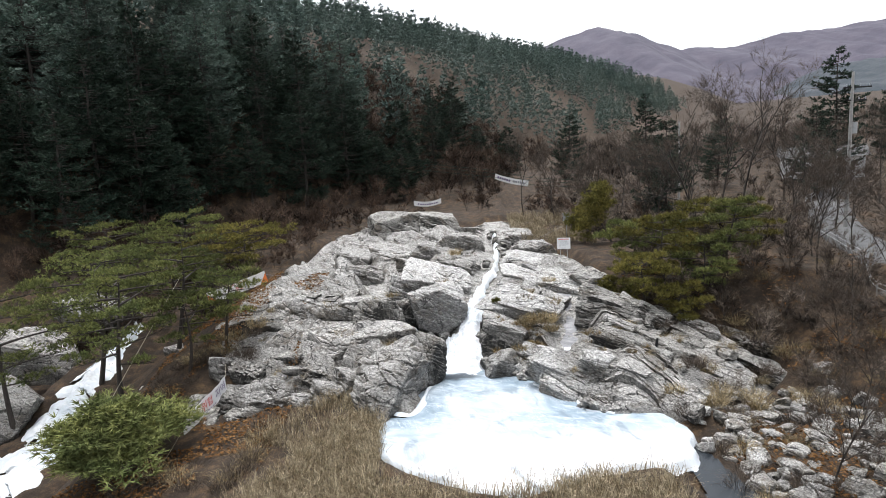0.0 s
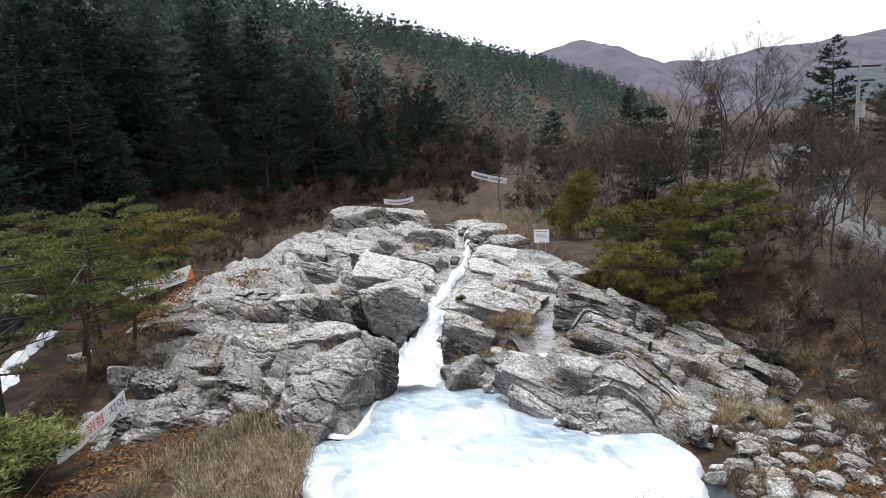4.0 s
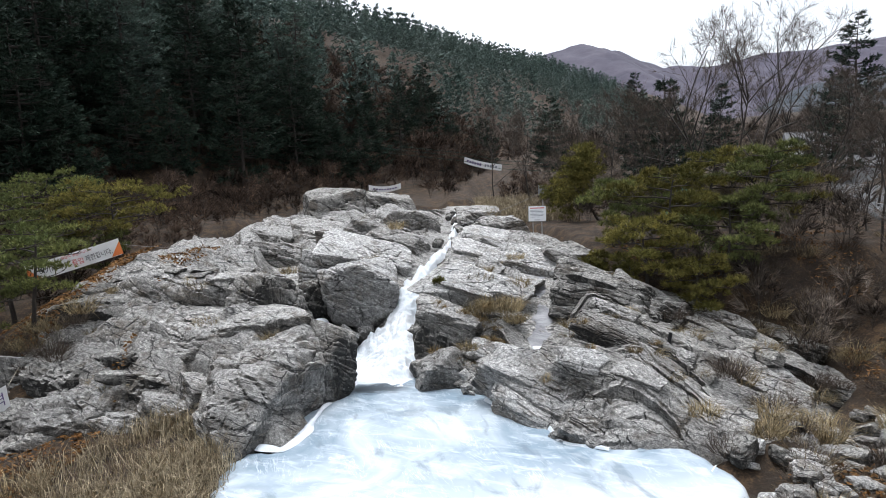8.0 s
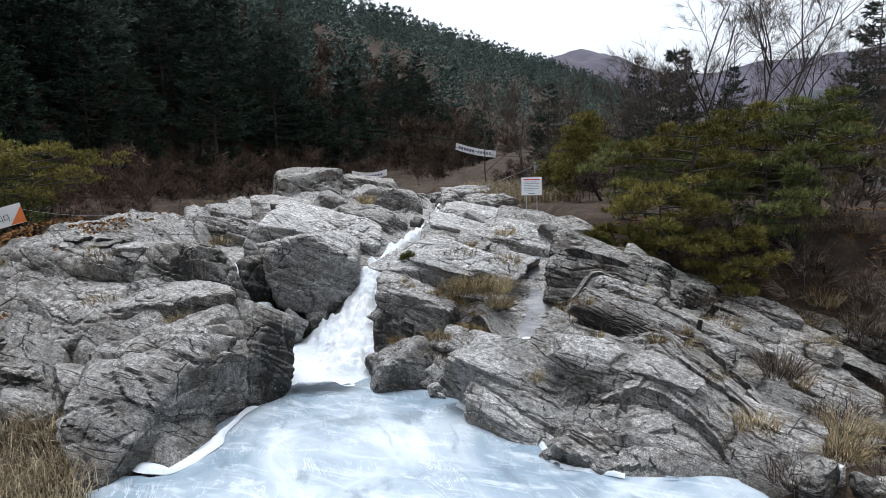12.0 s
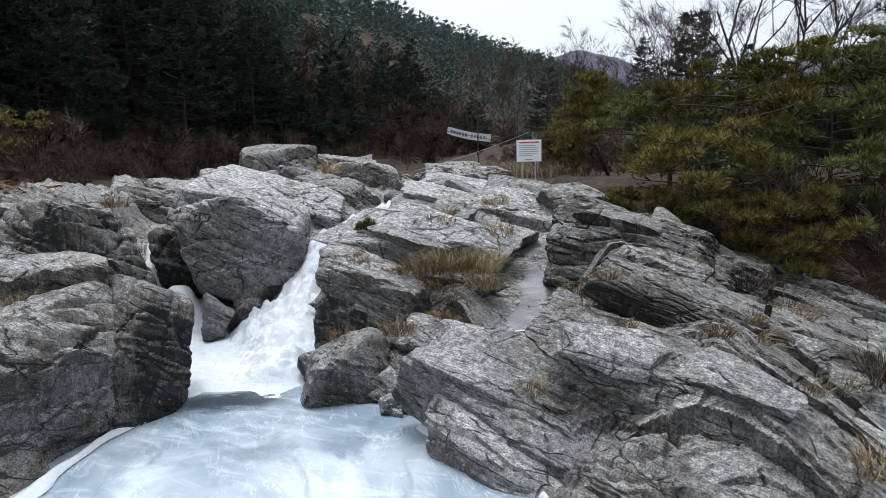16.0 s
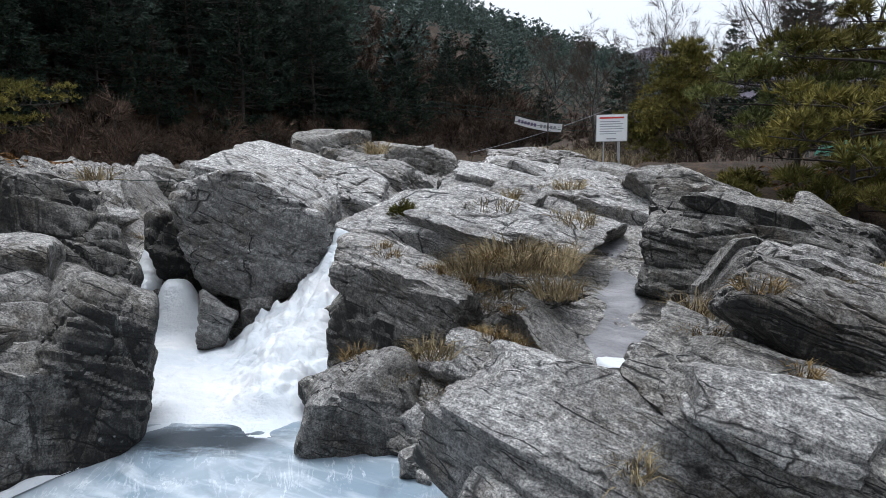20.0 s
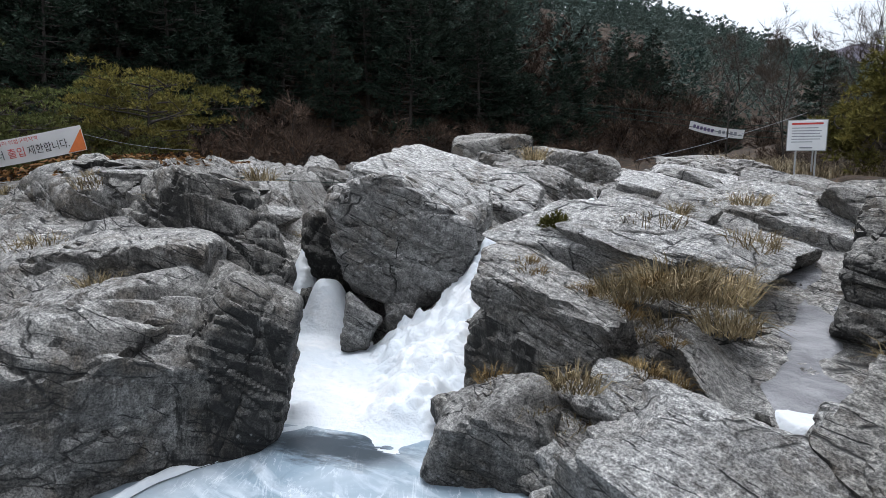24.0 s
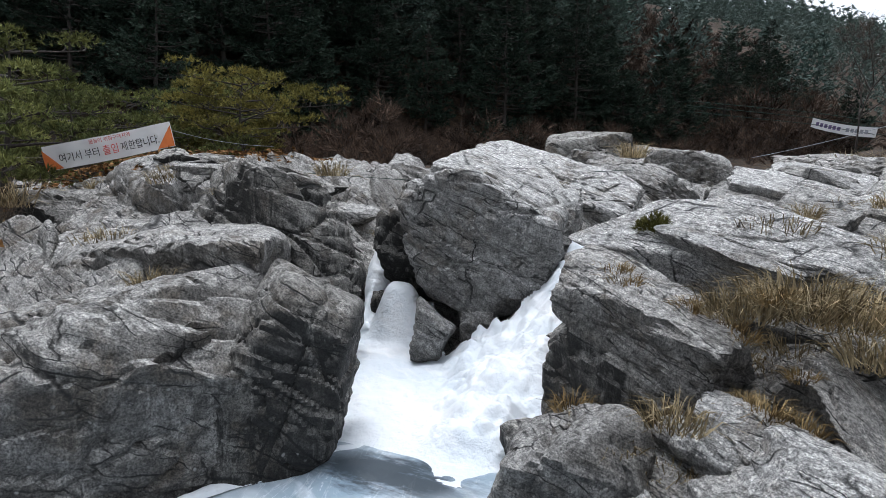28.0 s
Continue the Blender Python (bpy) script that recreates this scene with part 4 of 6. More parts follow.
# bedded slabs of the right-hand outcrop
SLABS = [
    (3.3, 35.0, 2.05, 3.0, 1.7, 1.0, 10, 22, -20), (3.05, 35.1, 0.95, 2.5, 1.6, 1.9, 0, 12, -16), (4.6, 37.2, 2.74, 4.3, 2.1, 0.9, 12, 6, -13), (5.2, 38.9, 2.62, 4.8, 2.4, 1.2, 13, 7, -16), (5.7, 38.3, 2.5, 2.2, 1.7, 1.1, 12, 14, -22),
    (5.7, 42.4, 3.1, 4.4, 3.0, 1.4, 10, 10, -16), (6.7, 46.5, 3.2, 4.4, 3.2, 1.5, 8, 12, -18), (8.4, 43.6, 2.85, 3.8, 3.0, 1.5, 6, 16, -31), (4.1, 32.8, 0.25, 1.7, 1.2, 0.95, 10, 16, -33), (5.0, 33.2, 0.95, 1.8, 1.1, 0.8, 14, 14, -30),
    (6.4, 30.3, 0.55, 4.2, 2.5, 1.4, 12, 14, -36), (5.9, 31.7, 0.8, 3.0, 1.7, 1.1, 14, 13, -42), (9.65, 35.9, 2.35, 4.4, 2.8, 2.4, 6, 9, -22), (9.4, 32.4, 1.55, 2.9, 1.7, 1.1, 12, 20, -40), (8.2, 30.5, 1.0, 3.6, 1.6, 1.0, 14, 15, -36),
    (11.0, 30.7, 0.25, 3.8, 2.7, 1.4, 14, 20, -36), (13.8, 30.5, -0.85, 3.4, 1.7, 1.1, 12, 26, -32), (14.5, 32.9, -0.45, 4.0, 2.3, 1.6, 12, 26, -34), (8.9, 27.9, -0.1, 2.6, 1.9, 1.4, 10, 18, -40), (13.2, 34.3, 0.45, 2.2, 1.9, 1.4, 4, 16, -30),
    (5.55, 29.85, 0.2, 3.0, 1.5, 1.2, 10, 14, -42), (7.1, 28.1, 0.1, 2.0, 1.5, 1.5, 6, 16, -30), (10.4, 28.7, 0.05, 3.0, 1.9, 1.3, 12, 18, -35), (11.9, 33.0, 0.9, 1.5, 1.2, 1.2, 0, 6, 20), (7.4, 31.6, 1.35, 2.4, 1.0, 0.7, 14, 14, -34),
    (12.4, 29.0, -0.7, 2.6, 1.5, 1.0, 10, 22, -30), (7.2, 41.2, 3.0, 2.6, 2.2, 1.2, 8, 12, -20), (2.3, 36.2, 1.0, 1.0, 1.0, 1.1, 0, 8, -20), (3.6, 39.6, 2.55, 1.5, 1.6, 1.0, 8, 6, -30), (10.2, 34.2, 1.75, 2.4, 1.5, 1.2, 10, 18, -30),
    (16.0, 31.6, -1.5, 2.4, 1.5, 0.9, 8, 20, -28), (15.6, 34.6, 0.1, 3.0, 1.8, 1.2, 8, 16, -30), (17.4, 33.6, -0.9, 2.8, 1.6, 1.0, 8, 18, -30), (14.6, 35.8, 0.9, 2.6, 1.6, 1.2, 6, 14, -26), (17.6, 35.6, -0.1, 2.6, 1.4, 1.0, 6, 14, -30), (19.9, 35.4, -0.7, 3.0, 2.0, 1.0, 6, 12, -30), (12.2, 36.0, 1.6, 2.4, 1.6, 1.4, 6, 12, -26), (10.9, 35.2, 1.9, 2.0, 1.5, 1.2, 6, 14, -30), (9.8, 40.6, 3.0, 2.6, 2.4, 1.4, 4, 8, 10), (4.6, 32.1, 0.35, 1.2, 0.9, 0.8, 8, 10, -10), (4.6, 41.0, 2.75, 2.2, 2.0, 1.1, 10, 10, -20),
    (7.9, 29.6, 1.75, 3.2, 1.7, 0.5, 12, 17, -36), (8.8, 31.0, 2.2, 3.3, 1.5, 0.95, 14, 22, -12), (5.3, 31.6, 1.05, 2.2, 1.1, 0.75, 12, -12, -20), (11.6, 32.2, 1.15, 3.0, 1.6, 0.9, 12, 22, -30),
]
for k, (x, y, z, sx, sy, sz, rx, ry, rz) in enumerate(SLABS):
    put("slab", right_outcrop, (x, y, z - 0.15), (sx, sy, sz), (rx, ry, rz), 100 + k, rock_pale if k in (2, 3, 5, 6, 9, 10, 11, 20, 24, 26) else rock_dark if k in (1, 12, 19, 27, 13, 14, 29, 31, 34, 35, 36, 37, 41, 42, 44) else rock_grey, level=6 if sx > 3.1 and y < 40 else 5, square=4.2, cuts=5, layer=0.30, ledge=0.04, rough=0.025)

# stones standing in the rapids upstream
stones = random.Random(57)
for k in range(14):
    y = 47.5 + 0.95 * k
    x = float(np.interp(y, [46.0, 51.0, 60.0], [3.6, 4.4, 5.0])) + stones.uniform(-0.7, 0.7)
    d = stones.uniform(0.35, 0.8)
    ob = tagged(new("stone", rock_mesh("stone", (d, d * 0.8, d * 0.8), 420 + k, rock_dark, level=3, cuts=4, square=2.6, facet=0.03)), "dark wet stone standing in the icy rapids", "stone", "stones in the rapids")
    ob.matrix_world = pose(x, y, 3.1 + 0.045 * (y - 47.5), 0, 0, 40 * k)

# blocks on the upstream shelf
for k, (x, y, z, sx, sy, sz, rz) in enumerate([(-4.8, 62.5, 4.1, 5.2, 4.0, 3.4, 8), (-0.8, 67.5, 3.6, 5.6, 3.4, 3.0, -6), (-0.6, 50.5, 3.2, 4.0, 3.0, 2.2, -10), (-3.6, 51.5, 3.0, 4.6, 3.2, 2.4, 12), (-7.6, 52.5, 2.8, 3.6, 3.0, 2.4, 0), (1.6, 54.5, 3.5, 3.6, 3.0, 2.2, 20), (0.6, 46.5, 3.2, 3.8, 3.0, 2.0, -18), (-2.2, 46.0, 2.9, 3.0, 2.6, 1.8, 5), (7.2, 50.5, 3.4, 3.2, 2.8, 2.0, 15), (6.4, 55.5, 3.6, 3.4, 3.0, 1.8, -5), (-6.0, 46.6, 2.8, 3.0, 2.4, 2.0, 25)]):
    ob = tagged(new("rock_block", rock_mesh("rock_block", (sx, sy, sz), 300 + k, rock_dark if k < 2 else rock_grey, level=5, cuts=6)), "large grey weathered rock block on the upstream shelf", "rock", "rocks on the upstream shelf")
    ob.matrix_world = pose(x, y, z, 0, 5, rz)

# thinner ledges split along the bedding, resting on the large slabs
bpy.context.view_layer.update()
graph = bpy.context.evaluated_depsgraph_get()
rnd = random.Random(91)


def surface(x, y):
    hit, at, normal, *_ = scene.ray_cast(graph, Vector((x, y, 9.0)), Vector((0, 0, -1)))
    return at.z if hit else 0.0


made = 0
while made < 34:
    x, y = rnd.uniform(2.4, 17.5), rnd.uniform(27.0, 44.0)
    spot = (np.array([x]), np.array([y]))
    if poly_distance(*spot, ROCKY)[0] > -0.5 or line_distance(*spot, FALL)[0][0] < 1.5 or line_distance(*spot, GULLY)[0][0] < 1.6 or poly_distance(*spot, LOW)[0] < 0.5:
        continue
    sx, sy, sz = rnd.uniform(0.8, 2.2), rnd.uniform(0.5, 1.1), rnd.uniform(0.3, 0.55)
    # beyond x = 11 all ledges take the dark rock, part of it painted shade
    put("ledge", right_outcrop, (x, y, surface(x, y) - 0.16 * sz), (sx, sy, sz), (12 + rnd.uniform(-5, 5), 15 + rnd.uniform(-6, 6), -33 + rnd.uniform(-12, 12)), 800 + made, rnd.choice([rock_grey, rock_grey, rock_pale, rock_dark]) if x < 9 and y > 34 else rnd.choice([rock_pale, rock_grey, rock_grey] if x < 8 else [rock_grey, rock_dark] if x < 11 else [rock_dark]), level=4, cuts=3, square=4, layer=0.2, ledge=0.03, rough=0.03, facet=0.05)
    made += 1
made = 0
while made < 26:
    x, y = rnd.uniform(-13.0, -2.0), rnd.uniform(30.5, 42.0)
    spot = (np.array([x]), np.array([y]))
    if line_distance(*spot, SIDE_FALL)[0][0] < 1.2 or poly_distance(*spot, LOW)[0] < 0.4:
        continue
    sx, sy, sz = rnd.uniform(0.8, 2.0), rnd.uniform(0.6, 1.3), rnd.uniform(0.3, 0.6)
    put("ledge", left_massif, (x, y, surface(x, y) - 0.2 * sz), (sx, sy, sz), (8 + rnd.uniform(-8, 8), rnd.uniform(-8, 12), rnd.uniform(-30, 30)), 1000 + made, rnd.choice([rock_grey, rock_grey, rock_dark] if x > -6.5 else [rock_dark]), level=4, cuts=3, square=4, layer=0.2, ledge=0.03, rough=0.03, facet=0.05)
    made += 1

# joints on the outcrop where grass has taken hold
bpy.context.view_layer.update()
graph = bpy.context.evaluated_depsgraph_get()
GRASSY = []
while len(GRASSY) < 46:
    x, y = (rnd.uniform(2.6, 12.0), rnd.uniform(28.5, 40.0)) if len(GRASSY) < 32 else (rnd.uniform(-11, -2.5), rnd.uniform(31, 41))
    spot = (np.array([x]), np.array([y]))
    if poly_distance(*spot, LOW)[0] > 0.6 and line_distance(*spot, FALL)[0][0] > 1.3 and line_distance(*spot, GULLY)[0][0] > 1.1:
        z = surface(x, y)
        if z < 0.5 * (surface(x + 0.25, y + 0.15) + surface(x - 0.25, y - 0.15)) - 0.03:
            GRASSY.append((x, y, z))


# ---- plants ----
def tufts(at, way, length, width, count, spread, rnd):
    """Thin needle blades that fan out from each point."""
    n = len(at)
    at, way = np.repeat(at, count, 0), np.repeat(way, count, 0)
    d = way + rnd.normal(size=(n * count, 3)) * spread
    d /= np.linalg.norm(d, axis=1)[:, None] + 1e-9
    s = np.cross(d, rnd.normal(size=(n * count, 3)))
    s /= np.linalg.norm(s, axis=1)[:, None] + 1e-9
    ln = length * rnd.uniform(0.6, 1.25, (n * count, 1))
    v = np.stack([at - s * width * 0.5, at + s * width * 0.5, at + d * ln], 1).reshape(-1, 3)
    return v, np.arange(n * count * 3).reshape(-1, 3)


def conifer(height, radius, seed, levels=19, per=7, blades=8, size=0.5, bare=0.12):
    """Trunk and crown meshes of a tall layered pine."""
    rnd = np.random.RandomState(seed)
    trunk = np.stack([np.linspace(0, 1, 9) * 0] * 3, 1)
    trunk[:, 2] = np.linspace(-0.6, height, 9)
    trunk[:, :2] += np.cumsum(rnd.normal(size=(9, 2)) * 0.07, 0)
    tv, tf = tube(trunk, np.linspace(0.017 * height, 0.02, 9), 8)
    wood = Pile()
    wood.add(tv, tf)
    pts, ways = [], []
    for k in range(levels):
        u = bare + (1 - bare) * (k + rnd.uniform(-0.3, 0.3)) / levels
        z = u * height
        reach = radius * min(1.0, 1.35 * (1 - u) ** 0.75 + 0.05) * (0.55 + 0.45 * min(1, (u - bare) * 6 + 0.3))
        centre = np.array([np.interp(z, trunk[:, 2], trunk[:, 0]), np.interp(z, trunk[:, 2], trunk[:, 1]), z])
        for b in range(per):
            a = rnd.uniform(0, 2 * math.pi)
            ln = reach * rnd.uniform(0.6, 1.12)
            out = np.array([math.cos(a), math.sin(a), 0.0])
            side = np.array([-out[1], out[0], 0.0])
            droop = rnd.uniform(-0.10, 0.12) - 0.14 * (1 - u)
            t = np.linspace(0, 1, 5)
            start = centre + np.array([0, 0, rnd.uniform(-0.4, 0.4) * height / levels])
            line = start + out * (t * ln)[:, None] + np.array([0, 0, 1.0]) * (ln * (droop * t + 0.22 * t ** 3))[:, None]
            wood.add(*tube(line, np.linspace(0.03 + 0.008 * ln, 0.01, 5), 4))
            m = max(4, int(ln * 5.0))
            tt = rnd.uniform(0.22, 1.0, m) ** 0.8
            base = np.stack([np.interp(tt, t, line[:, c]) for c in range(3)], 1)
            lat = rnd.uniform(-1, 1, m) * (0.12 + 0.34 * (1 - tt)) * ln
            base = base + side * lat[:, None]
            base[:, 2] += rnd.uniform(-0.08, 0.1, m)
            pts.append(base)
            ways.append(out * 0.75 + side * np.sign(lat)[:, None] * 0.45 + np.array([0, 0, 0.16]))
    pts, ways = np.concatenate(pts), np.concatenate(ways)
    cv, cf = tufts(pts, ways, size, 0.11, blades, 0.36, rnd)
    return wood, (cv, cf)


def tree_thing(name, wood, crown, bark, leaf, m, label, category="tree", group=""):
    ob = empty(name, m, label, category, group)
    part("trunk", wood.mesh("trunk", bark, True), None, ob)
    if crown is not None:
        part("crown", mesh("crown", *crown, leaf), None, ob)
    return ob


def ground_z(x, y):
    return float(land(np.array([x], float), np.array([y], float))[0])


rnd = random.Random(3)
FOREST_LABELS = "tall dark green pine on the leaf-covered hillside"
kinds = [conifer(h, r, s) for h, r, s in ((15.0, 4.6, 1), (12.5, 4.1, 2), (16.5, 4.9, 3), (11.0, 3.8, 4))]
patterns = [tree_thing("pine_tree", w, c, bark_dark, needle_shaded, pose(-60 - 8 * k, 90, ground_z(-60 - 8 * k, 90)), FOREST_LABELS, "tree", "hillside pines") for k, (w, c) in enumerate(kinds)]


def scatter(x0, x1, y0, y1, step, seed):
    """Jittered places on a grid, with their ground height and the way up from the foot of the hill."""
    rs = np.random.RandomState(seed)
    gx, gy = np.meshgrid(np.arange(x0, x1, step), np.arange(y0, y1, step), indexing="xy")
    x = (gx + rs.uniform(-0.42, 0.42, gx.shape) * step).ravel()
    y = (gy + rs.uniform(-0.42, 0.42, gx.shape) * step).ravel()
    foot = np.where(y < 85, -36 + (y - 55) * 0.78, -12.6 + (y - 85) * 0.52)
    return x, y, land(x, y), foot - x, np.hypot(x, y - 10), np.degrees(np.arctan2(-x, y - 25))


# copies for the upper slope, their needles lightened to paint in the open light
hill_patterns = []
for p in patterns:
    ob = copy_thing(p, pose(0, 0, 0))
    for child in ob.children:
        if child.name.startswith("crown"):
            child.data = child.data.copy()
            child.data.materials[0] = needle_lit
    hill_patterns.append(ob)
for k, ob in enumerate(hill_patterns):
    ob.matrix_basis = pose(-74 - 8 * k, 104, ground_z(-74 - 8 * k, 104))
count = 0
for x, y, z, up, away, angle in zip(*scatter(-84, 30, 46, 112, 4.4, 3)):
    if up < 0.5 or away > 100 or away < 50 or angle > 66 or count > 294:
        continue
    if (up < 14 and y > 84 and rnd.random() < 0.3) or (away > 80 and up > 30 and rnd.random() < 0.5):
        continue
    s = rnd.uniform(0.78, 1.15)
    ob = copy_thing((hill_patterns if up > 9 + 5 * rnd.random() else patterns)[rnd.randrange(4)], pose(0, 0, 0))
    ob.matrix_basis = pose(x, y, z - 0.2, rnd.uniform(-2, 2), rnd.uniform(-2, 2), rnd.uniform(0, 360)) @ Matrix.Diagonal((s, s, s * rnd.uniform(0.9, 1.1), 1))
    count += 1
for x, y, s in ((41.5, 70.0, 0.85), (46.0, 74.0, 0.95), (21.5, 60.5, 0.82), (52.0, 66.0, 0.8), (36.0, 82.0, 0.7), (58.0, 80.0, 0.9), (30.0, 92.0, 0.8), (20.0, 98.0, 0.75)):
    ob = copy_thing(patterns[int(x) % 4], pose(0, 0, 0))
    ob.matrix_basis = pose(x, y, ground_z(x, y) - 0.2, 0, 0, x * 40) @ Matrix.Diagonal((s * 0.85, s * 0.85, s, 1))
    tagged(ob, "tall dark green pine on the far bank", "tree", "far bank pines")

for x, y, z, up, away, angle in zip(*scatter(-30, 40, 84, 135, 5.6, 33)):
    if not -5 < up < 9 or away < 82 or away > 128 or rnd.random() < 0.3 or abs(x - (5 + (y - 60) * 0.2)) < 4:
        continue
    s = rnd.uniform(0.6, 0.95)
    ob = copy_thing(patterns[rnd.randrange(4)], pose(0, 0, 0))
    ob.matrix_basis = pose(x, y, z - 0.2, 0, 0, rnd.uniform(0, 360)) @ Matrix.Diagonal((s, s, s, 1))
    tagged(ob, "dark green pine standing in the bare thicket", "tree", "pines at the hill foot")

# far forest, joined
far = Pile()
rs = np.random.RandomState(5)
shapes = []
for k in range(4):
    pts, ways = [], []
    for j in range(80):
        u = rs.uniform(0.12, 1)
        a = rs.uniform(0, 2 * math.pi)
        r = (1 - u) ** 0.7 * rs.uniform(0.5, 1)
        pts.append((math.cos(a) * r * 2.7, math.sin(a) * r * 2.7, u * 9.5 + 0.5 * math.sin(u * 40)))
        ways.append((math.cos(a) * 0.8, math.sin(a) * 0.8, 0.35))
    shapes.append(tufts(np.array(pts), np.array(ways), 0.85, 0.34, 4, 0.45, rs))
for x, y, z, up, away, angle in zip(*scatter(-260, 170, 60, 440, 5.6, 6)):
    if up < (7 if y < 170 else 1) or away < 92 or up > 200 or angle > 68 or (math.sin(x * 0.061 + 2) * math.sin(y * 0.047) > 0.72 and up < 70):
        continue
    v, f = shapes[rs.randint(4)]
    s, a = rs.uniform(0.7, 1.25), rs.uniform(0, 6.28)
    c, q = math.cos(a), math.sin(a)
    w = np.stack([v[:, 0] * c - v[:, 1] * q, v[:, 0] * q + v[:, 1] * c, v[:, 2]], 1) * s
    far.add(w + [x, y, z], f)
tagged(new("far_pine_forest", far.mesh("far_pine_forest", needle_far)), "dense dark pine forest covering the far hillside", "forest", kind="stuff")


def limbed(height, seed, lean=(0, 0), spread=1.0, depth=4, thick=0.06, start=0.35, kids=(3, 5), rise=0.5, sides=6, n=5):
    """A branching bare tree: a pile of tubes, and the tips with their directions."""
    rnd = np.random.RandomState(seed)
    wood, tips = Pile(), []

    def grow(p, d, ln, r, level):
        line = [p]
        dd = d.copy()
        for _ in range(n):
            dd = dd + rnd.normal(size=3) * 0.13 + np.array([0, 0, 0.04 * rise])
            dd /= np.linalg.norm(dd)
            line.append(line[-1] + dd * ln / n)
        wood.add(*tube(line, np.linspace(r, r * (0.55 if level else 0.4), n + 1), sides if level < 2 else 3))
        line = np.array(line)
        if level >= depth:
            tips.append((line[-1], dd))
            tips.append((line[n // 2 + 1], dd))
            return
        for _ in range(rnd.randint(*kids) + (3 if level == 0 else 0)):
            t = rnd.uniform(start if level == 0 else 0.25, 1.0)
            q = np.array([np.interp(t * n, np.arange(n + 1), line[:, c]) for c in range(3)])
            a = rnd.normal(size=3)
            a -= a.dot(dd) * dd
            a /= np.linalg.norm(a)
            nd = dd * 0.62 + a * 0.62 * spread + np.array([0, 0, 0.25 * rise])
            grow(q, nd / np.linalg.norm(nd), ln * rnd.uniform(0.42, 0.66) * (1.12 - 0.35 * t if level == 0 else 1), r * 0.5, level + 1)

    d0 = np.array([lean[0], lean[1], 1.0])
    grow(np.array([0, 0, -0.3]), d0 / np.linalg.norm(d0), height * 0.72, height * thick * 0.25, 0)
    return wood, tips


def red_pine(height, seed, lean=(0, 0), pads=1.0, blades=14, size=0.26, start=0.45, spread=1.5, flat=0.22, per=9, pad=0.6):
    """A spreading pine with flat cloud-like pads of needles."""
    rnd = np.random.RandomState(seed + 50)
    wood, tips = limbed(height, seed, lean, spread, 3, 0.075, start, (3, 6), 0.12)
    pts, ways = [], []
    for p, d in tips:
        r = pad * pads * rnd.uniform(0.6, 1.25)
        o = rnd.normal(size=(per, 3))
        o /= np.linalg.norm(o, axis=1)[:, None]
        o *= rnd.uniform(0.15, 1, (per, 1)) ** 0.6 * r
        o[:, 2] = o[:, 2] * flat + 0.06
        pts.append(p + o)
        ways.append(np.concatenate([o[:, :2] / r * 0.8, np.full((per, 1), 0.55)], 1))
    return wood, tufts(np.concatenate(pts), np.concatenate(ways), size, 0.042, blades, 0.6, rnd)


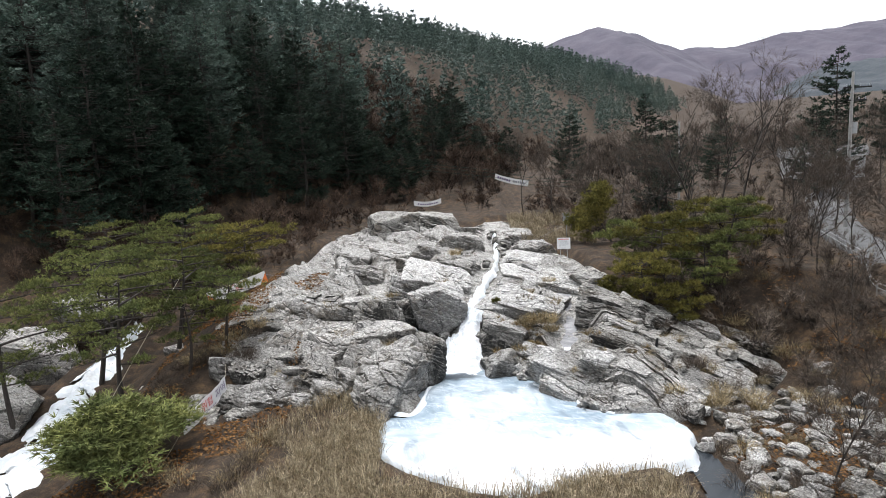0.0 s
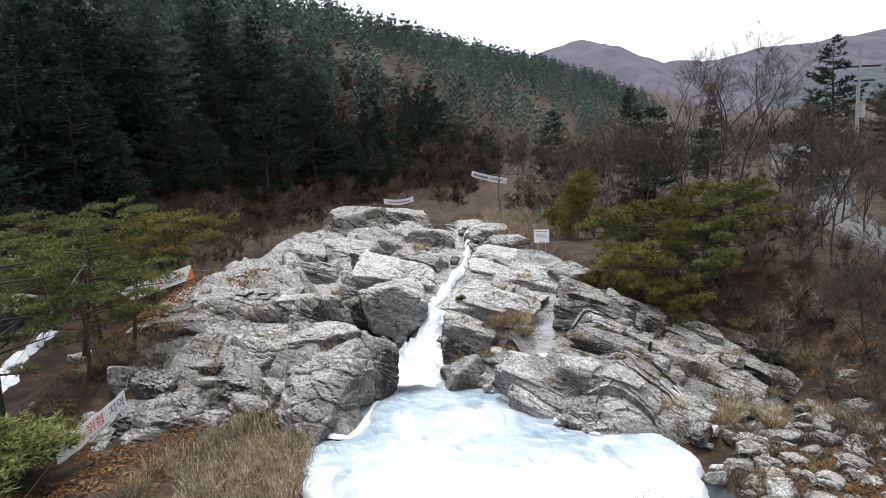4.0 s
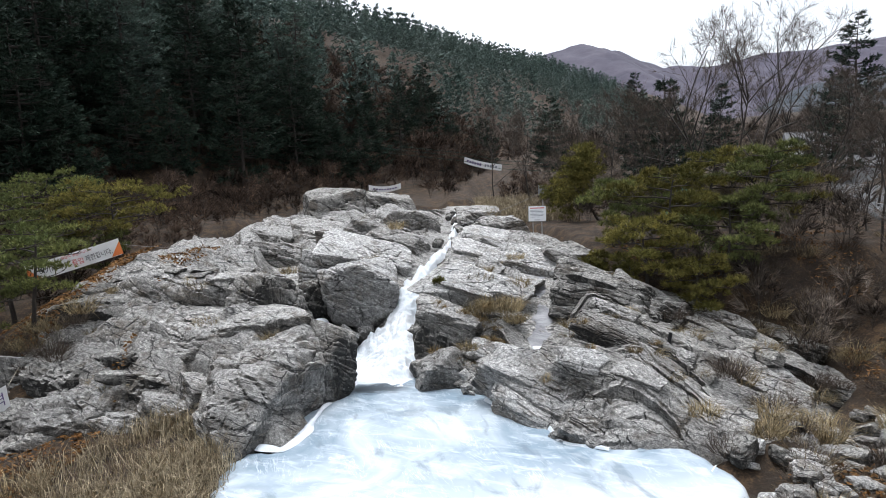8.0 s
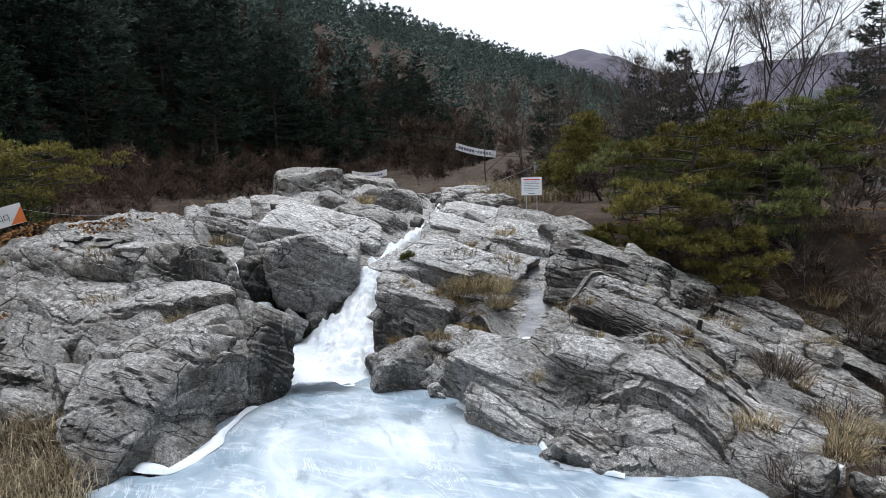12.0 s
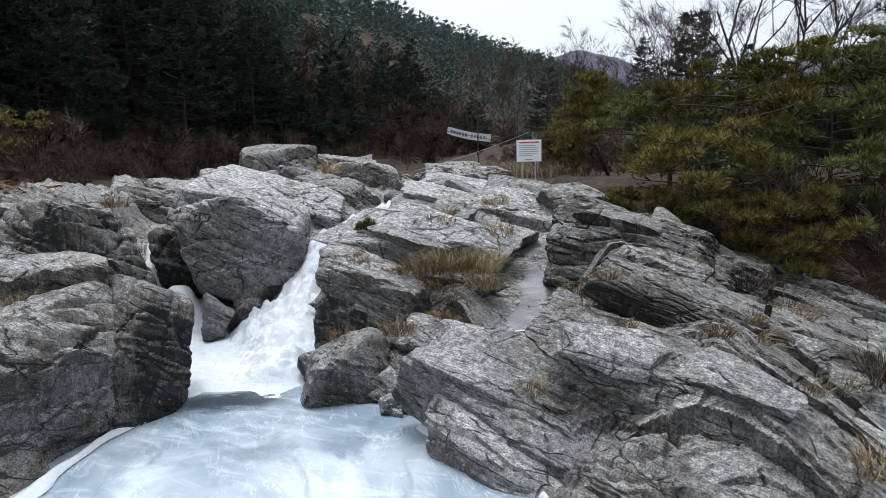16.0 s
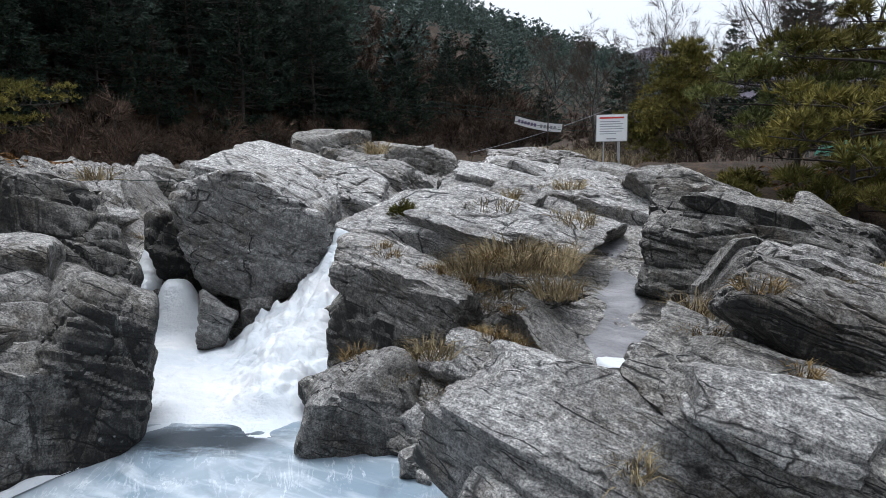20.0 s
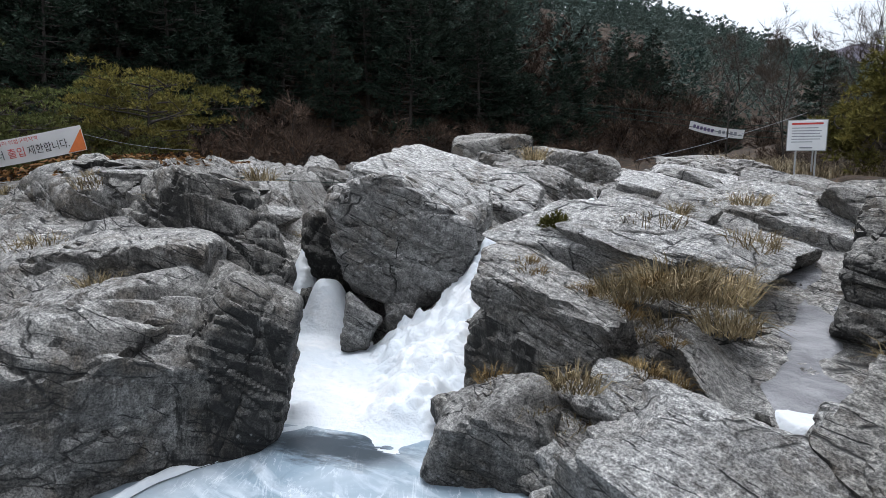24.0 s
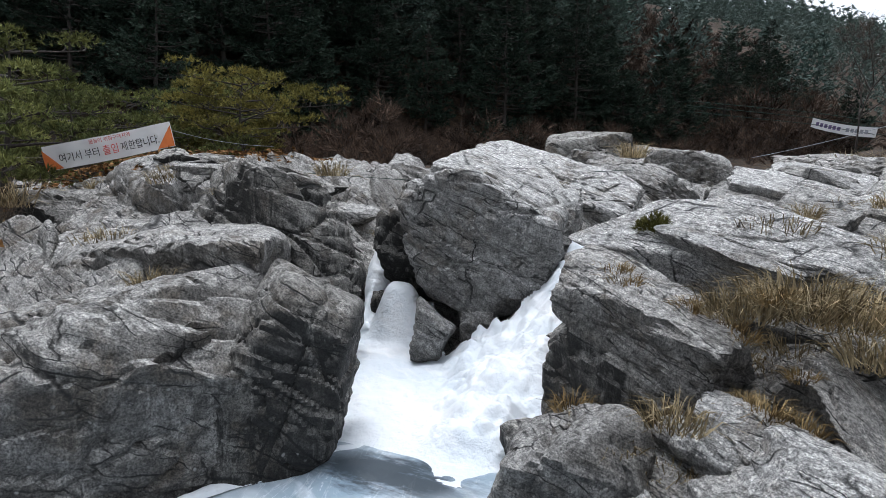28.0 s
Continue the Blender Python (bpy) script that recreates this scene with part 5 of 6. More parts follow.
def pad_pine(height, radius, seed, clear=0.4, lean=(0.0, 0.0), limbs=14, domed=0.6, tufts_per_pad=24, blades=9, size=0.24):
    """A pine with a bare bole and spreading limbs that carry separate, flattened pads of needles."""
    rnd = np.random.RandomState(seed)
    wood = Pile()
    t = np.linspace(0, 1, 9)
    bole = np.stack([lean[0] * height * t + 0.05 * height * np.sin(3.1 * t + seed), lean[1] * height * t + 0.04 * height * np.sin(2.3 * t + seed * 2), -0.3 + (height * 0.94 + 0.3) * t], 1)
    bole[:, :2] -= bole[0, :2]
    wood.add(*tube(bole, np.linspace(0.016 * height + 0.04, 0.02, 9), 9))
    pts, ways = [], []

    def pad(at, r):
        n = tufts_per_pad
        a, q = rnd.uniform(0, 2 * math.pi, n), r * rnd.uniform(0.05, 1, n) ** 0.5
        up = 0.34 * r * (1 - (q / r) ** 2) + rnd.uniform(-0.10, 0.06, n)
        pts.append(np.stack([np.cos(a) * q, np.sin(a) * q, up], 1) + at)
        ways.append(np.stack([np.cos(a) * q / r * 0.9, np.sin(a) * q / r * 0.9, np.full(n, 0.75)], 1))

    for k in range(limbs):
        u = clear + (1 - clear) * (k + rnd.uniform(0, 0.8)) / limbs
        start = np.array([np.interp(u, t, bole[:, c]) for c in range(3)])
        a = k * 2.4 + rnd.uniform(-0.5, 0.5)
        reach = radius * (domed + (1 - domed) * math.sin(math.pi * min(1, 0.35 + 0.65 * (1 - u) / (1 - clear)))) * rnd.uniform(0.7, 1.1) * (0.35 + 0.65 * min(1, 2.4 * (1 - u) + 0.2))
        out, side = np.array([math.cos(a), math.sin(a), 0]), np.array([-math.sin(a), math.cos(a), 0])
        q = np.linspace(0, 1, 7)
        bend = rnd.uniform(-0.25, 0.25)
        line = start + out * (q * reach)[:, None] + side * (bend * reach * q ** 2)[:, None] + np.array([0, 0, 1.0]) * (reach * (0.20 * q - 0.26 * q ** 2 + 0.16 * q ** 3))[:, None]
        wood.add(*tube(line, np.linspace(0.010 * height * (0.4 + 0.6 * reach / radius), 0.010, 7), 5))
        for p in range(max(2, int(1.9 * reach))):
            v = rnd.uniform(0.45, 1.0)
            base = np.array([np.interp(v, q, line[:, c]) for c in range(3)])
            off = side * rnd.uniform(-1, 1) * 0.42 * reach * (1.15 - 0.6 * v) + np.array([0, 0, rnd.uniform(0.05, 0.20) + 0.10 * reach * rnd.uniform(0, 1)])
            wood.add(*tube(np.stack([base, base + off * 0.6 + out * 0.1, base + off]), [0.022, 0.016, 0.008], 4))
            pad(base + off, rnd.uniform(0.30, 0.58) * (0.7 + 0.12 * radius))
    pad(bole[-1], 0.45)
    return wood, tufts(np.concatenate(pts), np.concatenate(ways), size, 0.036, blades, 0.5, rnd)


# pines over the side stream and by the reed bank: place, height, crown radius, bare part of the bole
LEFT_PINES = [(-18.2, 33.2, 8.4, 4.6, 61, 0.35), (-16.6, 37.4, 7.2, 3.8, 62, 0.35), (-14.4, 33.4, 4.6, 3.0, 63, 0.4), (-17.8, 41.5, 6.6, 3.6, 64, 0.35), (-14.2, 45.6, 4.9, 4.6, 65, 0.5), (-23.5, 43.0, 6.5, 4.6, 66, 0.4), (-18.0, 47.5, 5.2, 4.4, 68, 0.4),
              (-21.5, 37.0, 8.2, 5.2, 69, 0.4), (-16.6, 44.4, 4.2, 3.4, 70, 0.35), (-20.5, 51.0, 6.0, 4.4, 71, 0.4), (-23.5, 32.0, 8.0, 5.4, 72, 0.4), (-27.0, 50.0, 6.5, 4.6, 73, 0.4), (-12.6, 34.6, 4.2, 2.6, 74, 0.4)]
for x, y, h, r, s, clear in LEFT_PINES:
    w, c = pad_pine(h, r, s, clear, (0.05, -0.03), limbs=17 if r > 4 else 13, domed=0.45, size=0.2)
    tree_thing("red_pine", w, c, bark_dark, needle_red if s in (65, 68) else needle_green, pose(x, y, ground_z(x, y) - 0.1), "spreading pine with flat layered needle pads over a bare bole", "tree", "riverside pines")
w, c = red_pine(3.4, 67, (0, 0), 1.5, per=15, blades=11, start=0.2, spread=1.3, flat=0.25, pad=0.56)
tree_thing("red_pine", w, c, bark_dark, needle_green, pose(-14.4, 25.4, ground_z(-14.4, 25.4) - 0.1, 0, 0, 319) @ Matrix.Diagonal((1.75, 1.75, 1.05, 1)), "low bushy green pine beside the reed bank", "tree", "riverside pines")

# pines above the right-hand outcrop: place, height, crown radius, bare part, yellowish or green
RIGHT_PINES = [(12.1, 37.3, 3.1, 2.2, 71, 0.22, True), (13.9, 38.8, 4.4, 2.9, 72, 0.25, True), (15.6, 37.6, 3.6, 2.3, 75, 0.2, False), (17.7, 38.8, 4.8, 2.4, 73, 0.3, False), (12.9, 41.6, 3.3, 2.4, 77, 0.25, False), (19.8, 41.0, 4.4, 2.5, 76, 0.25, True), (16.0, 41.0, 4.6, 2.6, 80, 0.25, True), (14.0, 36.3, 2.4, 1.7, 78, 0.15, True)]
for x, y, h, r, s, clear, yellow in RIGHT_PINES:
    w, c = pad_pine(h, r, s, clear, (0.02, -0.03), limbs=19, domed=0.45, tufts_per_pad=26, blades=10, size=0.25)
    tree_thing("pine_tree", w, c, bark_dark, needle_red if yellow else needle_green, pose(x, y, ground_z(x, y) - 0.1), "bushy yellow-green pine above the rock outcrop" if yellow else "dark green pine with open branches above the outcrop", "tree", "pines above the outcrop")
for x, y, r in ((10.4, 38.9, 0.55), (9.9, 38.0, 0.4), (11.0, 36.6, 0.5)):
    w, c = pad_pine(r * 1.5, r, int(x * 10), 0.1, limbs=8, size=0.16)
    tree_thing("small_pine", w, c, bark_dark, needle_red, pose(x, y, surface(x, y) - 0.05), "knee-high yellow-green pine seedling on the rock", "bush", "pine seedlings")

w, c = red_pine(5.6, 79, (-0.35, 0.05), 1.2, start=0.55, spread=1.5)
tree_thing("red_pine", w, c, bark_grey, needle_red, pose(14.4, 52.6, ground_z(14.4, 52.6), 0, 0, 40), "leaning pine with a pale trunk on the far bank", "tree", "riverside pines")

# bare broadleaf trees on the right bank and along the valley
BARE = [(20.5, 50.0, 11.5, 81), (24.0, 55.0, 12.5, 82), (28.5, 60.0, 14.5, 83), (18.0, 56.0, 9.0, 84), (33.0, 58.0, 9.5, 85), (26.0, 47.0, 8.0, 86), (15.0, 60.0, 8.5, 87), (14.6, 22.6, 5.6, 88), (22.0, 33.0, 5.0, 89), (29.0, 44.0, 7.0, 90), (12.0, 66.0, 8.0, 91), (36.0, 66.0, 11.0, 92), (20.0, 70.0, 9.5, 93), (24.5, 41.0, 6.5, 94), (31.5, 50.0, 8.5, 95), (42.0, 60.0, 9.0, 96), (17.5, 52.5, 8.0, 97), (9.5, 72.0, 8.5, 98), (38.0, 48.0, 7.5, 99), (19.0, 27.5, 4.4, 100), (22.0, 29.0, 6.0, 101), (24.0, 33.5, 7.0, 102), (20.5, 31.2, 5.0, 103), (23.0, 38.0, 7.5, 104), (25.4, 30.0, 6.8, 105), (19.6, 24.4, 5.4, 106), (17.6, 21.0, 4.8, 107)]
for x, y, h, s in BARE:
    w, tips = limbed(h, s, spread=0.95, depth=4, thick=0.036, start=0.2, kids=(3, 5), rise=0.8, sides=5, n=3)
    p, d = np.array([t[0] for t in tips]), np.array([t[1] for t in tips])
    tv, tf = tufts(p, d, 0.075 * h, 0.014, 6, 0.4, np.random.RandomState(s))
    ob = tree_thing("bare_tree", w, None, bark_grey, None, pose(x, y, ground_z(x, y) - 0.1, 0, 0, s * 31), "leafless grey-brown broadleaf tree with fine twigs", "tree", "bare trees")
    part("twig_spray", mesh("twig_spray", tv, tf, twig_brown), None, ob)

# bare thicket on the hill foot and valley sides
rs = np.random.RandomState(9)
shrubs = []
for k in range(5):
    wd, tips = limbed(4.6, 200 + k, spread=0.8, depth=2, thick=0.03, start=0.05, kids=(4, 6), rise=0.9, sides=3, n=3)
    p, d = np.array([t[0] for t in tips]), np.array([t[1] for t in tips])
    v, f = np.concatenate(wd.v), np.concatenate(wd.f)
    tv, tf = tufts(p, d, 1.15, 0.05, 8, 0.42, rs)
    shrubs.append((v, f, tv, tf))
wood_pile, twig_pile, bank_wood, bank_twigs = Pile(), Pile(), Pile(), Pile()
far_side = scatter(-75, 75, 24, 165, 3.7, 8)
near_side = scatter(15, 36, 18, 50, 2.3, 81)
low_left, low_mid = scatter(-32, -2, 43, 76, 2.1, 83), scatter(6, 24, 50, 96, 2.2, 84)
small = len(far_side[0]) + len(near_side[0])
for at, (x, y, z, up, away, angle) in enumerate(zip(*(np.concatenate(q) for q in zip(far_side, near_side, low_left, low_mid)))):
    q = abs(x - (5.0 if y < 60 else 5 + (y - 60) * 0.2))
    left_ok = -6 < up < (14 if y < 88 else 32)
    right_ok = up <= -2 and q > 4.5 + 0.02 * y and x > 11.5 and x + 0.55 * (y - 30) > 18 and rs.rand() < 0.8 and abs(x - np.interp(y, [16, 36, 47, 60, 78], [27, 27.5, 30.5, 37, 50])) > 2.6
    mid_ok = up <= -2 and ((x < -12 and y > 50) or (q > 3.2 and x < 14 and y > 68 and not (y < 86 and (abs(x - 9) < 3.6 or -5.5 < x < 2.2))))
    bare_ok = at >= small and up < 4 and q > 2.2 and poly_distance(np.array([x]), np.array([y]), ROCKY)[0] > 0.3 and abs(x - 9.5) > (2.6 if y < 75 else 0)
    if not (left_ok or right_ok or mid_ok or bare_ok) or away > 140 or (y < 46 and x < 0 and not bare_ok):
        continue
    v, f, tv, tf = shrubs[rs.randint(5)]
    s, a = rs.uniform(0.45, 1.0) * (0.52 if at >= small else 1.5 if y > 95 else 0.95 if x < 0 else 0.7), rs.uniform(0, 6.28)
    c, t = math.cos(a), math.sin(a)
    turn = np.array([[c, t, 0], [-t, c, 0], [0, 0, 1]])
    (bank_wood if right_ok else wood_pile).add(v @ turn * s + [x, y, z], f)
    (bank_twigs if right_ok else twig_pile).add(tv @ turn * s + [x, y, z], tf)
thicket = tagged(new("bare_thicket", wood_pile.mesh("bare_thicket", bark_grey)), "brown leafless thicket along the foot of the hill", "shrubs", kind="stuff")
part("twigs", twig_pile.mesh("twigs", twig_mixed), None, thicket)
thicket = tagged(new("bare_thicket", bank_wood.mesh("bare_thicket", bark_grey)), "grey-brown leafless scrub on the river bank", "shrubs", kind="stuff")
part("twigs", bank_twigs.mesh("twigs", twig_grey), None, thicket)

# dry reeds before the pool
def reeds(name, spots, length, width, label, mat, seed, lean=0.25, blades=1):
    rs = np.random.RandomState(seed)
    spots = np.array(spots)
    z = land(spots[:, 0], spots[:, 1])
    at = np.stack([spots[:, 0], spots[:, 1], z - 0.03], 1)
    v, f = [], []
    n = len(at)
    d = rs.normal(size=(n, 3)) * lean
    d[:, 2] = 1
    d /= np.linalg.norm(d, axis=1)[:, None]
    s = np.cross(d, rs.normal(size=(n, 3)))
    s /= np.linalg.norm(s, axis=1)[:, None]
    ln = length * rs.uniform(0.5, 1.2, (n, 1))
    bend = rs.normal(size=(n, 3)) * 0.28 * ln
    bend[:, 2] = -np.abs(bend[:, 2]) * 0.8
    mid, tip = at + d * ln * 0.6, at + d * ln + bend
    v = np.stack([at - s * width, at + s * width, mid + s * width * 0.7, mid - s * width * 0.7, tip], 1).reshape(-1, 3)
    k = np.arange(n)[:, None] * 5
    f = np.concatenate([k + [0, 1, 2], k + [0, 2, 3], k + [3, 2, 4]])
    return tagged(new(name, mesh(name, v, f, mat)), label, "grass", kind="stuff")


rs = np.random.RandomState(17)
spots = []
while len(spots) < 15000:
    x, y = rs.uniform(-8.8, 9.5), rs.uniform(17, 31)
    if y < 18.6 + 1.6 * math.sin(x * 0.9) + 0.8 * math.sin(x * 2.3) or x < -7.6 + 1.0 * math.sin(y * 1.1) or x > 8.6 + 0.8 * math.sin(y * 1.7):
        continue
    if y > 22.6 + 0.0 * x and x > -3.1:
        continue
    if x > -3.1 and y > 21.5 - 0.0 and rs.rand() < 0.6:
        continue
    if x < -3 and y > 30.2 - max(0, -8 - x) * 0.5:
        continue
    if flat_noise(np.array([x]), np.array([y]), 2.2, 2, 4)[0] < -0.25 and rs.rand() < 0.8:
        continue
    spots.append((x, y))
reeds("dry_reeds", spots, 1.0, 0.012, "pale straw-coloured dry reeds on the bank", straw, 3)

rs = np.random.RandomState(29)
spots = [(x, y) for x, y in zip(rs.uniform(6.8, 13.0, 5200), rs.uniform(52, 72, 5200)) if abs(x - 5 - (y - 60) * 0.08) > 1.6 and math.sin(x * 1.3) * math.sin(y * 0.7) > -0.2]
reeds("dry_reeds", spots, 1.1, 0.022, "tan dry reeds beside the upstream channel", straw, 6)


# ---- signs, banners, ropes and posts ----
white_cloth = plain("white_banner_cloth", (0.88, 0.88, 0.88), 0.7, 0, 0.04)
cn, cl = white_cloth.node_tree.nodes, white_cloth.node_tree.links
glow_through, blend = cn.new("ShaderNodeBsdfTranslucent"), cn.new("ShaderNodeMixShader")
glow_through.inputs["Color"].default_value, blend.inputs[0].default_value = (0.86, 0.86, 0.86, 1), 0.45
cl.new(cn["Principled BSDF"].outputs[0], blend.inputs[1])
cl.new(glow_through.outputs[0], blend.inputs[2])
cl.new(blend.outputs[0], cn["Material Output"].inputs[0])
orange_cloth = plain("orange_print", (0.75, 0.20, 0.05), 0.7)
black_print = plain("black_print", (0.03, 0.03, 0.035), 0.7)
red_print = plain("red_print", (0.60, 0.06, 0.05), 0.7)
violet_print = plain("violet_print", (0.16, 0.12, 0.24), 0.7)
grey_print = plain("grey_print", (0.32, 0.33, 0.36), 0.7)
steel = plain("galvanised_steel", (0.45, 0.46, 0.47), 0.4, 0.8)
white_panel = plain("white_sign_panel", (0.88, 0.89, 0.90), 0.45, 0, 0.04)
rope_mat = plain("pale_rope", (0.42, 0.38, 0.30), 0.9)
black_steel = plain("black_steel", (0.02, 0.02, 0.022), 0.5, 0.4)
concrete = plain("concrete", (0.36, 0.355, 0.34), 0.9, 0, 0.18)
asphalt = plain("asphalt_road", (0.12, 0.12, 0.12), 0.9, 0, 0.2)
net_mat = plain("dark_green_net", (0.02, 0.045, 0.035), 0.9)
tarp = plain("green_tarpaulin", (0.10, 0.30, 0.22), 0.6)


def text_mesh(words, size, mat):
    cu = bpy.data.curves.new("lettering", "FONT")
    cu.body, cu.size, cu.align_x, cu.align_y = words, size, "CENTER", "CENTER"
    cu.extrude = 0.002
    ob = bpy.data.objects.new("lettering", cu)
    me = bpy.data.meshes.new_from_object(ob)
    bpy.data.objects.remove(ob)
    me.materials.clear()
    me.materials.append(mat)
    return me


def frame_of(a, b, up=(0, 0, 1)):
    """A pose at the middle of a to b, x along them, z up; and the length."""
    a, b = Vector(a), Vector(b)
    x = (b - a).normalized()
    y = Vector(up).cross(x).normalized()
    z = x.cross(y)
    m = Matrix((x, y, z)).transposed().to_4x4()
    m.translation = (a + b) / 2
    return m, (b - a).length


def cloth(length, height, sag, seed, n=40):
    """A thin slack banner in its own xz plane, facing -y."""
    x = np.linspace(-length / 2, length / 2, n)
    z = np.linspace(-height / 2, height / 2, 7)
    gx, gz = np.meshgrid(x, z, indexing="ij")
    drop = sag * (1 - (2 * gx / length) ** 2)
    gy = 0.03 * np.sin(gx * 3 + seed) + 0.02 * np.sin(gx * 7 + gz * 3)
    v = np.stack([gx, gy, gz - drop], -1).reshape(-1, 3)
    i, j = np.meshgrid(np.arange(n - 1), np.arange(6), indexing="ij")
    f = np.stack([i * 7 + j, (i + 1) * 7 + j, (i + 1) * 7 + j + 1, i * 7 + j + 1], -1).reshape(-1, 4)
    back = v + [0, 0.006, 0]
    return np.concatenate([v, back]), np.concatenate([f, f[:, ::-1] + len(v)])


def lettering(words, size, mat, parent, at, sag=0.0, length=1.0, name="lettering", wide=0.0):
    """Letters on a slack cloth, squeezed to a given width."""
    me = text_mesh(words, size, mat)
    co = np.zeros(len(me.vertices) * 3)
    me.vertices.foreach_get("co", co)
    co = co.reshape(-1, 3)
    sx = wide / (co[:, 0].max() - co[:, 0].min()) if wide else 1.0
    x = co[:, 0] * sx + at[0]
    drop = sag * (1 - (2 * x / length) ** 2)
    out = np.stack([x, -0.045 - co[:, 2] - 0 * x, co[:, 1] + at[1] - drop], 1)
    me.vertices.foreach_set("co", out.ravel())
    me.update()
    return part(name, me, None, parent)


def bar(w, h, mat, parent, at, sag=0.0, length=1.0, name="text_bar", y=-0.045):
    drop = sag * (1 - (2 * at[0] / length) ** 2)
    return part(name, box_bm(w, 0.004, h, pose(at[0], y, at[1] - drop)), mat, parent)


def cable(name, pts, r, mat, label, sag=0.0):
    pts = np.array(pts, float)
    t = np.linspace(0, len(pts) - 1, 24)
    line = np.stack([np.interp(t, np.arange(len(pts)), pts[:, k]) for k in range(3)], 1)
    if len(pts) == 2:
        u = t
        line[:, 2] -= sag * 4 * u * (1 - u)
    return tagged(new(name, mesh(name, *tube(line, np.full(24, r), 5), mat, True)), label, "rope")


# banner behind the massif
m, ln = frame_of((-14.5, 37.7, 4.05), (-11.4, 39.7, 4.85))
ban = empty("warning_banner", m, "long white warning banner with orange corners and black and red lettering", "banner")
L1 = ln
part("cloth", mesh("cloth", *cloth(L1, 0.74, 0.03, 1), white_cloth, True), None, ban)
for side in (-1, 1):
    bm = bmesh.new()
    c = [bm.verts.new((side * L1 / 2, -0.04, -0.36)), bm.verts.new((side * (L1 / 2 - 0.5), -0.04, -0.36)), bm.verts.new((side * L1 / 2, -0.04, 0.26))]
    bm.faces.new(c)
    part("corner", bm, orange_cloth, ban, "orange printed corner")
lettering("여기서 부터", 0.30, black_print, ban, (-0.86, -0.08), 0.03, L1, wide=1.15)
lettering("출입", 0.31, red_print, ban, (0.06, -0.08), 0.03, L1, wide=0.44)
lettering("제한합니다.", 0.30, black_print, ban, (0.92, -0.08), 0.03, L1, wide=1.12)
lettering("물놀이 위험구역지역", 0.14, red_print, ban, (0.1, 0.25), 0.03, L1, wide=1.2)

# slanting banner over the reed bank
m, ln = frame_of((-12.35, 27.2, 0.55), (-11.65, 31.3, 1.0))
ban = empty("danger_banner", m, "white banner with red and violet warning lettering hung on ropes", "banner")
L2 = ln
part("cloth", mesh("cloth", *cloth(L2, 0.80, 0.06, 2), white_cloth, True), None, ban)
for words, ink, back in (("사고", violet_print, 3.35), ("위험", red_print, 2.05), ("지역", violet_print, 0.72)):
    lettering(words, 0.50, ink, ban, (L2 / 2 - back, 0.03), 0.06, L2, wide=0.95)
for k in range(6):
    bar(0.14, 0.05, violet_print, ban, (-0.35 + 0.22 * k, -0.31), 0.06, L2)
cable("banner_rope", [(-11.65, 31.3, 1.35), (-12.9, 35.2, 2.0)], 0.012, rope_mat, "thin pale rope holding the slanting banner")
cable("banner_rope", [(-11.4, 39.7, 4.95), (-8.8, 41.2, 4.5)], 0.006, grey_print, "thin rope tying the long banner to the rocks", 0.1)
cable("banner_rope", [(-14.5, 37.7, 4.1), (-18.0, 36.0, 4.4)], 0.008, rope_mat, "thin rope tying the long banner to a pine", 0.1)
cable("banner_rope", [(-12.35, 27.2, 0.5), (-12.6, 24.0, -0.3)], 0.006, rope_mat, "thin pale rope holding the slanting banner", 0.1)
cable("guy_rope", [(-15.2, 36.0, 6.0), (-17.0, 30.0, 1.0)], 0.012, rope_mat, "thin rope slung down from the pine")

# banners over the stream
m, ln = frame_of((7.45, 84.14, 7.5), (11.44, 81.33, 6.5))
ban = empty("stream_banner", m, "white banner with dark lettering strung high across the stream", "banner")
part("cloth", mesh("cloth", *cloth(5.0, 0.72, 0.16, 3), white_cloth, True), None, ban)
for k in range(12):
    if k != 6:
        bar(0.24, 0.28, violet_print if k < 6 else grey_print, ban, (-1.95 + 0.34 * k, 0.0), 0.16, 5.0)
m, ln = frame_of((-3.28, 79.88, 5.0), (0.08, 80.83, 5.0))
ban = empty("stream_banner", m, "slack white banner with small violet lettering above the rocks", "banner")
part("cloth", mesh("cloth", *cloth(3.6, 0.62, 0.28, 4), white_cloth, True), None, ban)
for k in range(9):
    bar(0.2, 0.16, violet_print, ban, (-1.2 + 0.3 * k, -0.02), 0.28, 3.6)
for dz in (0.55, 0.15, -0.35):
    cable("stream_cable", [(-2.0, 86.0, 9.1 + dz), (7.45, 84.1, 7.7 + dz), (11.44, 81.3, 6.7 + dz), (17.0, 79.0, 6.2 + dz)], 0.025, net_mat, "dark cable stretched across the stream")
cable("handrail_rope", [(-11.0, 39.6, 4.2), (-7.5, 40.4, 3.75), (-4.0, 41.5, 3.55), (1.5, 43.2, 3.9)], 0.008, net_mat, "thin dark rope lying over the rocks")
cable("handrail_rope", [(4.2, 46.0, 4.25), (9.2, 47.6, 5.75)], 0.008, grey_print, "pale rope running up from the rocks", 0.1)

